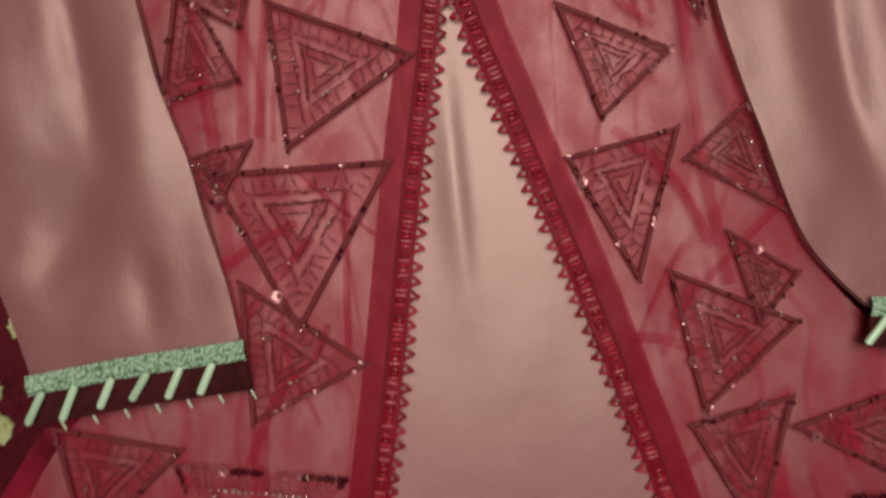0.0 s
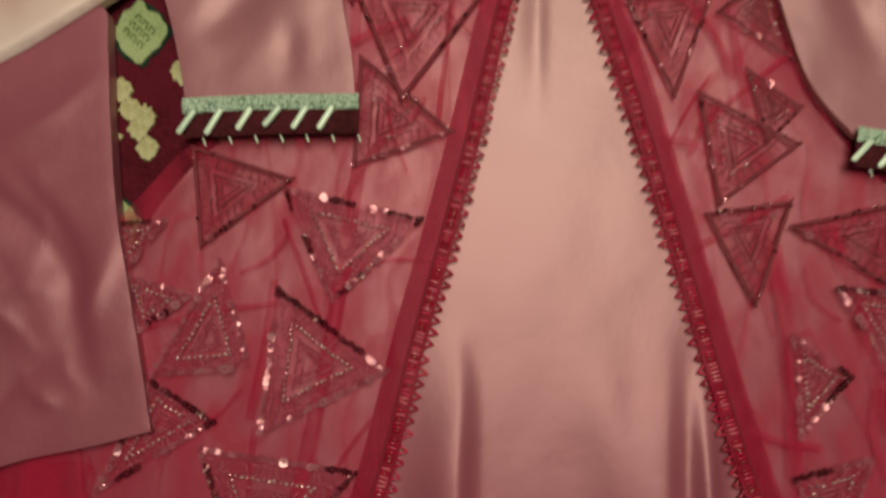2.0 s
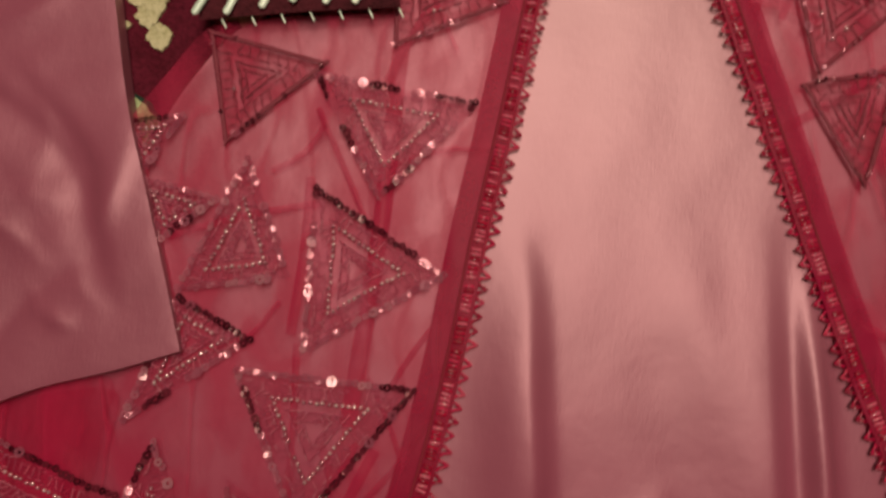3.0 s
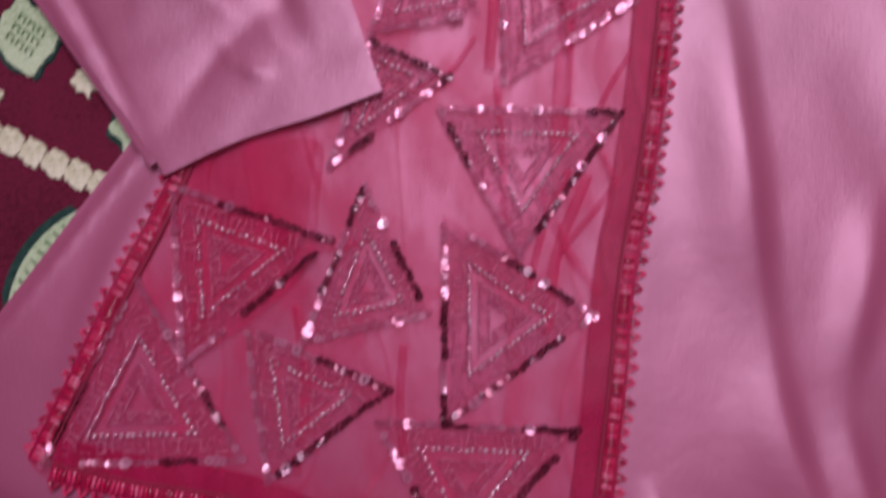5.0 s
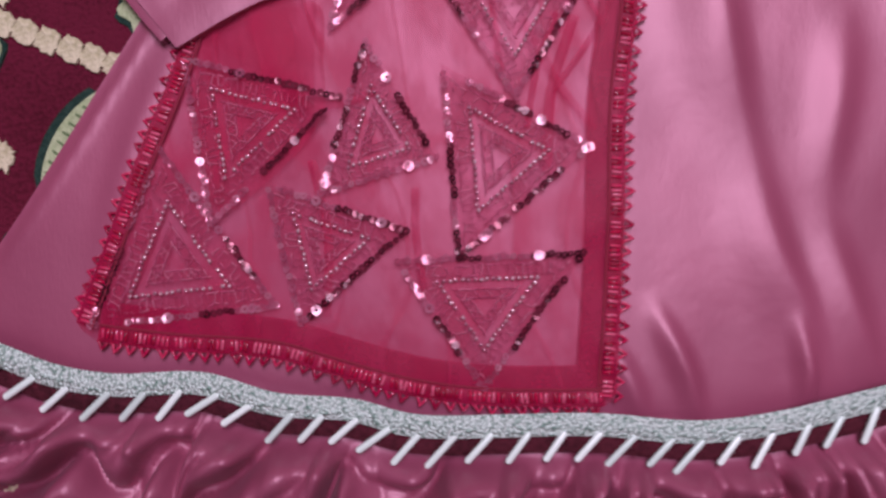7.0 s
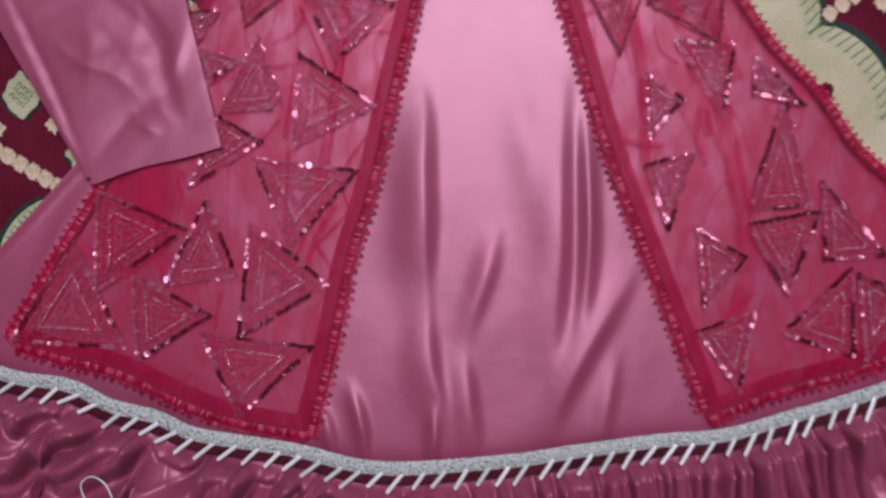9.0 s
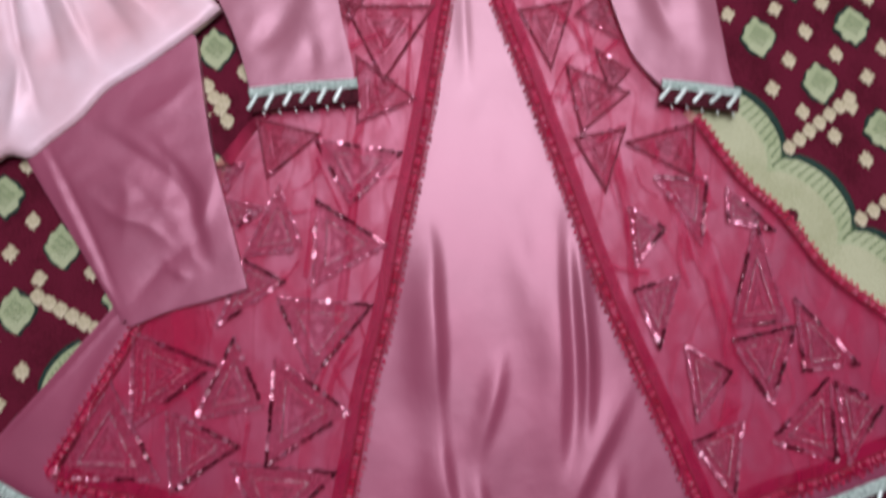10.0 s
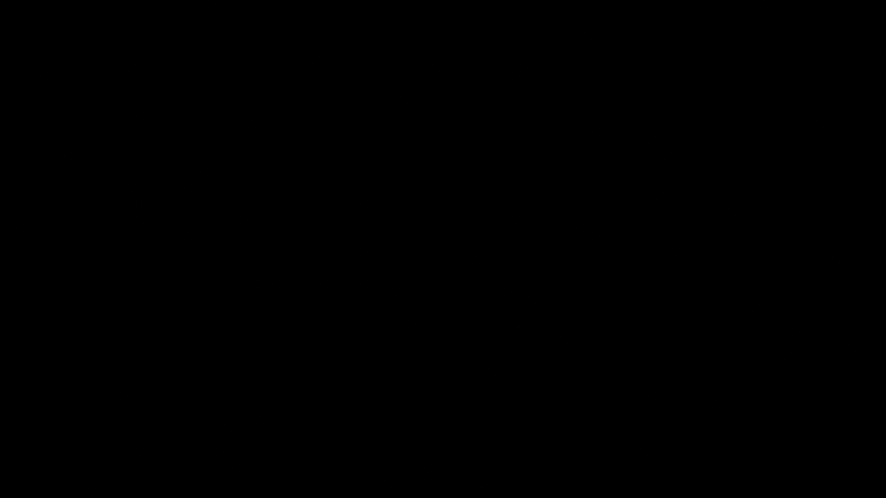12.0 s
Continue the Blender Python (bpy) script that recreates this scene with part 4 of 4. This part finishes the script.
    if bodice:
        for share in (0.0, 0.045):
            for q, ang in along_triangle(inset(tri, share), 0.0032):
                rungs.append(place(q.x, q.y, z(q, 0.0012), ang + rng.uniform(-0.06, 0.06), 0, 0, 1.0, rng.uniform(0.8, 1.1), 0.5))
    for share in (0.44, 0.64) if bodice else (0.16, 0.37):
        for q, ang in along_triangle(inset(tri, share), 0.0036):
            if rng.random() < (0.95 if bodice else 0.7):
                rungs.append(place(q.x + rng.uniform(-0.0007, 0.0007), q.y + rng.uniform(-0.0007, 0.0007), z(q, 0.0011), ang + rng.uniform(-0.4, 0.4) * (0.3 if bodice else 1.0), 0, 0, rng.uniform(0.5, 1.0), 0.5, 0.4))
    joined("ladder_stitching", BUGLE, rungs, M_RUNG if bodice else M_THREAD, top, kind="stuff")
    stitches = []
    for share in (0.66, 0.84):
        for q, ang in along_triangle(inset(tri, share), 0.0030):
            stitches.append(place(q.x, q.y, z(q, 0.0012), ang + rng.uniform(-0.25, 0.25), 0, 0, 0.8, 0.5, 0.5))
    for k, (q, ang) in enumerate(along_triangle(inset(tri, 0.75), 0.0017)):
        if rng.random() < (0.90 if bodice else 0.35):
            continue
        stitches.append(place(q.x, q.y, z(q, 0.0011), ang + (0.9 if k % 2 else -0.9) + rng.uniform(-0.3, 0.3), 0, 0, 0.55 + 0.5 * min(1.0, (tri[0] - tri[1]).length / 0.09), 0.36, 0.4))
    joined("thread_embroidery", BUGLE, stitches, M_RUNG if bodice else M_THREAD, top, kind="stuff")


# upper left front
motif(-0.105, 0.141, -0.066, 0.151, -0.094, 0.206)
motif(-0.051, 0.189, 0.020, 0.160, -0.044, 0.116)
motif(-0.083, 0.105, 0.007, 0.108, -0.042, 0.026)
motif(-0.070, 0.051, -0.009, 0.008, -0.067, -0.019)
motif(-0.104, 0.212, -0.058, 0.259, -0.030, 0.219)
motif(-0.100, 0.298, -0.056, 0.288, -0.089, 0.249)
# lower left front
motif(-0.166, -0.017, -0.103, -0.031, -0.153, -0.077)
motif(-0.107, -0.038, -0.022, -0.049, -0.070, -0.103)
motif(-0.140, -0.085, -0.114, -0.146, -0.170, -0.156)
motif(-0.103, -0.099, -0.034, -0.141, -0.103, -0.183)
motif(-0.136, -0.195, -0.046, -0.200, -0.099, -0.270)
motif(-0.169, -0.160, -0.131, -0.179, -0.191, -0.223)
motif(-0.199, -0.098, -0.154, -0.108, -0.181, -0.130)
motif(-0.269, -0.231, -0.191, -0.260, -0.264, -0.318, True)
motif(-0.174, -0.233, -0.144, -0.297, -0.205, -0.309, True)
motif(-0.135, -0.250, -0.064, -0.300, -0.138, -0.350, True)
motif(-0.286, -0.277, -0.235, -0.364, -0.331, -0.364, True)
motif(-0.233, -0.301, -0.164, -0.333, -0.223, -0.375, True)
motif(-0.170, -0.348, -0.074, -0.355, -0.133, -0.418)
# upper right front
motif(0.092, 0.182, 0.147, 0.157, 0.112, 0.125)
motif(0.094, 0.106, 0.149, 0.118, 0.127, 0.044)
motif(0.152, 0.103, 0.184, 0.130, 0.204, 0.073)
motif(0.142, 0.048, 0.205, 0.020, 0.157, -0.022)
motif(0.105, 0.308, 0.156, 0.307, 0.132, 0.252)
motif(0.078, 0.236, 0.112, 0.276, 0.120, 0.206)
# lower right front
motif(0.150, -0.029, 0.201, -0.017, 0.180, -0.082)
motif(0.201, -0.032, 0.272, -0.010, 0.266, -0.066)
motif(0.201, -0.098, 0.237, -0.119, 0.208, -0.156)
motif(0.229, -0.068, 0.280, -0.068, 0.273, -0.134)
motif(0.206, -0.180, 0.250, -0.165, 0.229, -0.235)
motif(0.254, -0.232, 0.296, -0.256, 0.263, -0.303)
motif(0.327, -0.109, 0.353, -0.206, 0.298, -0.214)
motif(0.297, -0.227, 0.361, -0.211, 0.335, -0.285)
motif(0.258, -0.322, 0.306, -0.302, 0.295, -0.372)
motif(0.331, -0.320, 0.391, -0.258, 0.393, -0.336)
motif(0.362, -0.185, 0.420, -0.246, 0.367, -0.254)
motif(0.396, -0.262, 0.440, -0.285, 0.404, -0.338)
motif(0.300, -0.075, 0.345, -0.118, 0.300, -0.110)
motif(-0.124, 0.302, -0.100, 0.262, -0.124, 0.232)
motif(-0.052, 0.302, -0.050, 0.262, -0.082, 0.278)
motif(-0.100, 0.250, -0.066, 0.262, -0.084, 0.222)
motif(0.164, 0.310, 0.160, 0.264, 0.132, 0.286)
motif(0.142, 0.200, 0.160, 0.228, 0.164, 0.172)
motif(0.100, 0.222, 0.128, 0.204, 0.108, 0.190)
motif(-0.098, 0.112, -0.062, 0.120, -0.080, 0.088)
motif(-0.100, 0.196, -0.058, 0.206, -0.064, 0.176)
motif(0.172, 0.066, 0.206, 0.044, 0.186, 0.020)
motif(-0.212, -0.070, -0.176, -0.064, -0.196, -0.098)
motif(0.128, 0.236, 0.158, 0.262, 0.158, 0.204)
motif(-0.012, 0.252, -0.022, 0.206, 0.012, 0.210)


# ---------------------------------------------------------------- trousers and the pale gathered bloomers on top
trousers = thing("satin_trousers", "rose satin trousers folded in half on the carpet", "trousers")
TROUSERS = [(-0.233, 0.066), (-0.226, 0.04), (-0.217, -0.005), (-0.205, -0.058), (-0.188, -0.112), (-0.174, -0.155), (-0.1649, -0.1841), (-0.164, -0.187), (-0.1668, -0.188), (-0.195, -0.198), (-0.235, -0.21), (-0.2683, -0.2248), (-0.271, -0.226), (-0.2726, -0.2235), (-0.29, -0.197), (-0.313, -0.165), (-0.345, -0.117), (-0.385, -0.06), (-0.415, -0.02), (-0.42, 0.01), (-0.33, 0.028)]
TROUSER_FOLDS = [
    fold([(-0.292, -0.030), (-0.250, -0.062), (-0.222, -0.098), (-0.214, -0.140), (-0.192, -0.180)], 0.0110, -0.0040, 0.6),
    fold([(-0.330, -0.090), (-0.292, -0.120), (-0.262, -0.128), (-0.225, -0.160)], 0.0080, 0.0026, 0.6, True),
    fold([(-0.236, -0.168), (-0.226, -0.176), (-0.214, -0.178)], 0.0045, 0.0020, 1.0, True),
    fold([(-0.345, -0.02), (-0.285, -0.055), (-0.235, -0.095), (-0.200, -0.175)], 0.0150, -0.0036, 0.5),
    fold([(-0.385, -0.02), (-0.313, -0.143), (-0.268, -0.235)], 0.0040, -0.0022, 1.0, True),
    fold([(-0.395, -0.015), (-0.325, -0.138), (-0.276, -0.225)], 0.0040, 0.0018, 1.0, True),
    fold([(-0.200, -0.060), (-0.206, -0.105), (-0.228, -0.155)], 0.0120, 0.0030, 0.5),
    fold([(-0.200, -0.130), (-0.240, -0.160), (-0.280, -0.220)], 0.0110, -0.0028, 1.0, True),
    fold([(-0.300, -0.060), (-0.284, -0.100), (-0.286, -0.165)], 0.0110, 0.0015, 1.0, True),
    fold([(-0.310, -0.130), (-0.262, -0.112), (-0.205, -0.120)], 0.0100, 0.0012, 1.0, True),
    fold([(-0.222, 0.03), (-0.255, -0.010), (-0.300, -0.030)], 0.0120, 0.0026, 1.0, True),
    fold([(-0.330, -0.060), (-0.272, -0.095), (-0.228, -0.150)], 0.0090, -0.0012, 1.0, True),
    fold([(-0.262, -0.020), (-0.246, -0.080), (-0.262, -0.150)], 0.0090, 0.0009, 1.0, True),
    fold([(-0.248, -0.150), (-0.238, -0.170), (-0.220, -0.180)], 0.0040, 0.0010, 1.0, True),
    fold([(-0.225, -0.140), (-0.216, -0.160), (-0.200, -0.172)], 0.0040, 0.0010, 1.0, True)]
cloth("trouser_leg", TROUSERS, puffed(0.0052, 0.0003, deeper(TROUSER_FOLDS, 0.8), 51), M_SATIN, trousers, 0.0032, 0.012)

cloth("under_leg", [(-0.400, -0.040), (-0.372, -0.050), (-0.330, -0.110), (-0.300, -0.160), (-0.274, -0.205), (-0.2765, -0.2195), (-0.279, -0.221), (-0.281, -0.2185), (-0.300, -0.190), (-0.330, -0.146), (-0.362, -0.100), (-0.392, -0.055)],
      puffed(0.0036, 0.001, [], 55), M_SATIN, trousers, 0.004, 0.010, "folded edge of the second trouser leg")

bloomers = thing("gathered_bloomers", "pale pink satin bloomers with a ruched elastic waist", "bloomers")
BLOOMERS = [(-0.47, 0.15), (-0.452, 0.178), (-0.418, 0.2), (-0.398, 0.218), (-0.383, 0.214), (-0.355, 0.2), (-0.302, 0.178), (-0.253, 0.143), (-0.2091, 0.0972), (-0.207, 0.095), (-0.2092, 0.093), (-0.236, 0.069), (-0.277, 0.038), (-0.318, 0.01), (-0.341, -0.017), (-0.37, -0.041), (-0.389, -0.056), (-0.412, -0.052), (-0.427, -0.06), (-0.446, -0.05), (-0.458, 0.0), (-0.474, 0.06), (-0.486, 0.11)]
BLOOMERS = [(x + 0.013 * max(0, -x - 0.2) / 0.28, y - 0.013 * max(0, -x - 0.2) / 0.28) for x, y in BLOOMERS]
BLOOMER_FOLDS = [
    fold([(-0.425, 0.20), (-0.385, 0.100), (-0.350, 0.010)], 0.0110, -0.0052, 0.5),
    fold([(-0.398, 0.21), (-0.340, 0.125), (-0.275, 0.040)], 0.0140, -0.0045, 0.5),
    fold([(-0.440, 0.19), (-0.405, 0.060), (-0.365, -0.040)], 0.0060, -0.0040, 1.0, True),
    fold([(-0.385, 0.215), (-0.300, 0.145), (-0.235, 0.080)], 0.0130, -0.0030, 0.5),
    fold([(-0.455, 0.17), (-0.444, 0.060), (-0.420, -0.070)], 0.0080, -0.0045, 1.0, True),
    fold([(-0.410, 0.21), (-0.362, 0.100), (-0.318, 0.015)], 0.0120, 0.0048, 0.5),
    fold([(-0.390, 0.215), (-0.310, 0.120), (-0.250, 0.060)], 0.0120, 0.0036, 0.5),
    fold([(-0.350, 0.205), (-0.270, 0.150), (-0.205, 0.095)], 0.0110, 0.0026, 0.5),
    fold([(-0.400, 0.06), (-0.395, 0.0), (-0.402, -0.06)], 0.0100, 0.0040, 1.0, True)]
# fine gathers that run out from the waist
_rng = random.Random(19)
for _k in range(26):
    _u = _k / 25
    _sx, _sy = -0.468 + 0.085 * _u, 0.145 + 0.070 * _u
    _a = math.radians(-95 + 62 * _u + _rng.uniform(-6, 6))
    _l = _rng.uniform(0.05, 0.12)
    _x, _y = _sx - 0.4 * _l * math.cos(_a), _sy - 0.4 * _l * math.sin(_a)
    BLOOMER_FOLDS.append(fold([(_x, _y), (_sx + 0.3 * _l * math.cos(_a + 0.05), _sy + 0.3 * _l * math.sin(_a + 0.05)), (_sx + _l * math.cos(_a), _sy + _l * math.sin(_a))],
                              _rng.uniform(0.0035, 0.0060), _rng.choice((-1, 1)) * _rng.uniform(0.0016, 0.0030), 1.0, True))
cloth("bloomer_body", BLOOMERS, puffed(0.0120, 0.0050, deeper(BLOOMER_FOLDS, 1.5), 61), M_PALE, bloomers, 0.0032, 0.007)


def ruched_waist():
    line = spline([(-0.466, 0.146), (-0.446, 0.172), (-0.409, 0.195), (-0.385, 0.220)], 0.0012)
    s, d = sideways(line)
    verts, faces = [], []
    rows = 8
    for i in range(len(line)):
        for j in range(rows + 1):
            v = j / rows
            q = line[i] + s[i] * (0.008 - 0.026 * v + (0.0018 * math.sin(i * 1.3) if j == 0 else 0))
            verts.append((q[0], q[1], 0.0135 + 0.004 * math.sin(math.pi * v) + 0.0022 * math.sin(i * 0.95 + 1.2 * math.sin(4 * v + i * 0.2)) - 0.0015 * math.cos(v * 12.5)))
    w = rows + 1
    for i in range(len(line) - 1):
        for j in range(rows):
            faces.append((i * w + j, i * w + j + 1, (i + 1) * w + j + 1, (i + 1) * w + j))
    return part("elastic_waistband", mesh_of("elastic_waistband", verts, faces, M_PALE), bloomers, "ruched elastic waistband")


ruched_waist()


# ---------------------------------------------------------------- small things
thread_line = spline([(-0.236, -0.500), (-0.246, -0.486), (-0.250, -0.474), (-0.243, -0.468), (-0.232, -0.472), (-0.224, -0.484), (-0.220, -0.500)], 0.003)
tagged(part("loose_thread", mesh_of("loose_thread", *bent_rod([tuple(p) for p in thread_line], 0.0007), M_BAR), None), "pale loose loop of thread lying on the frill", "thread").location = (0, 0, 0.027)
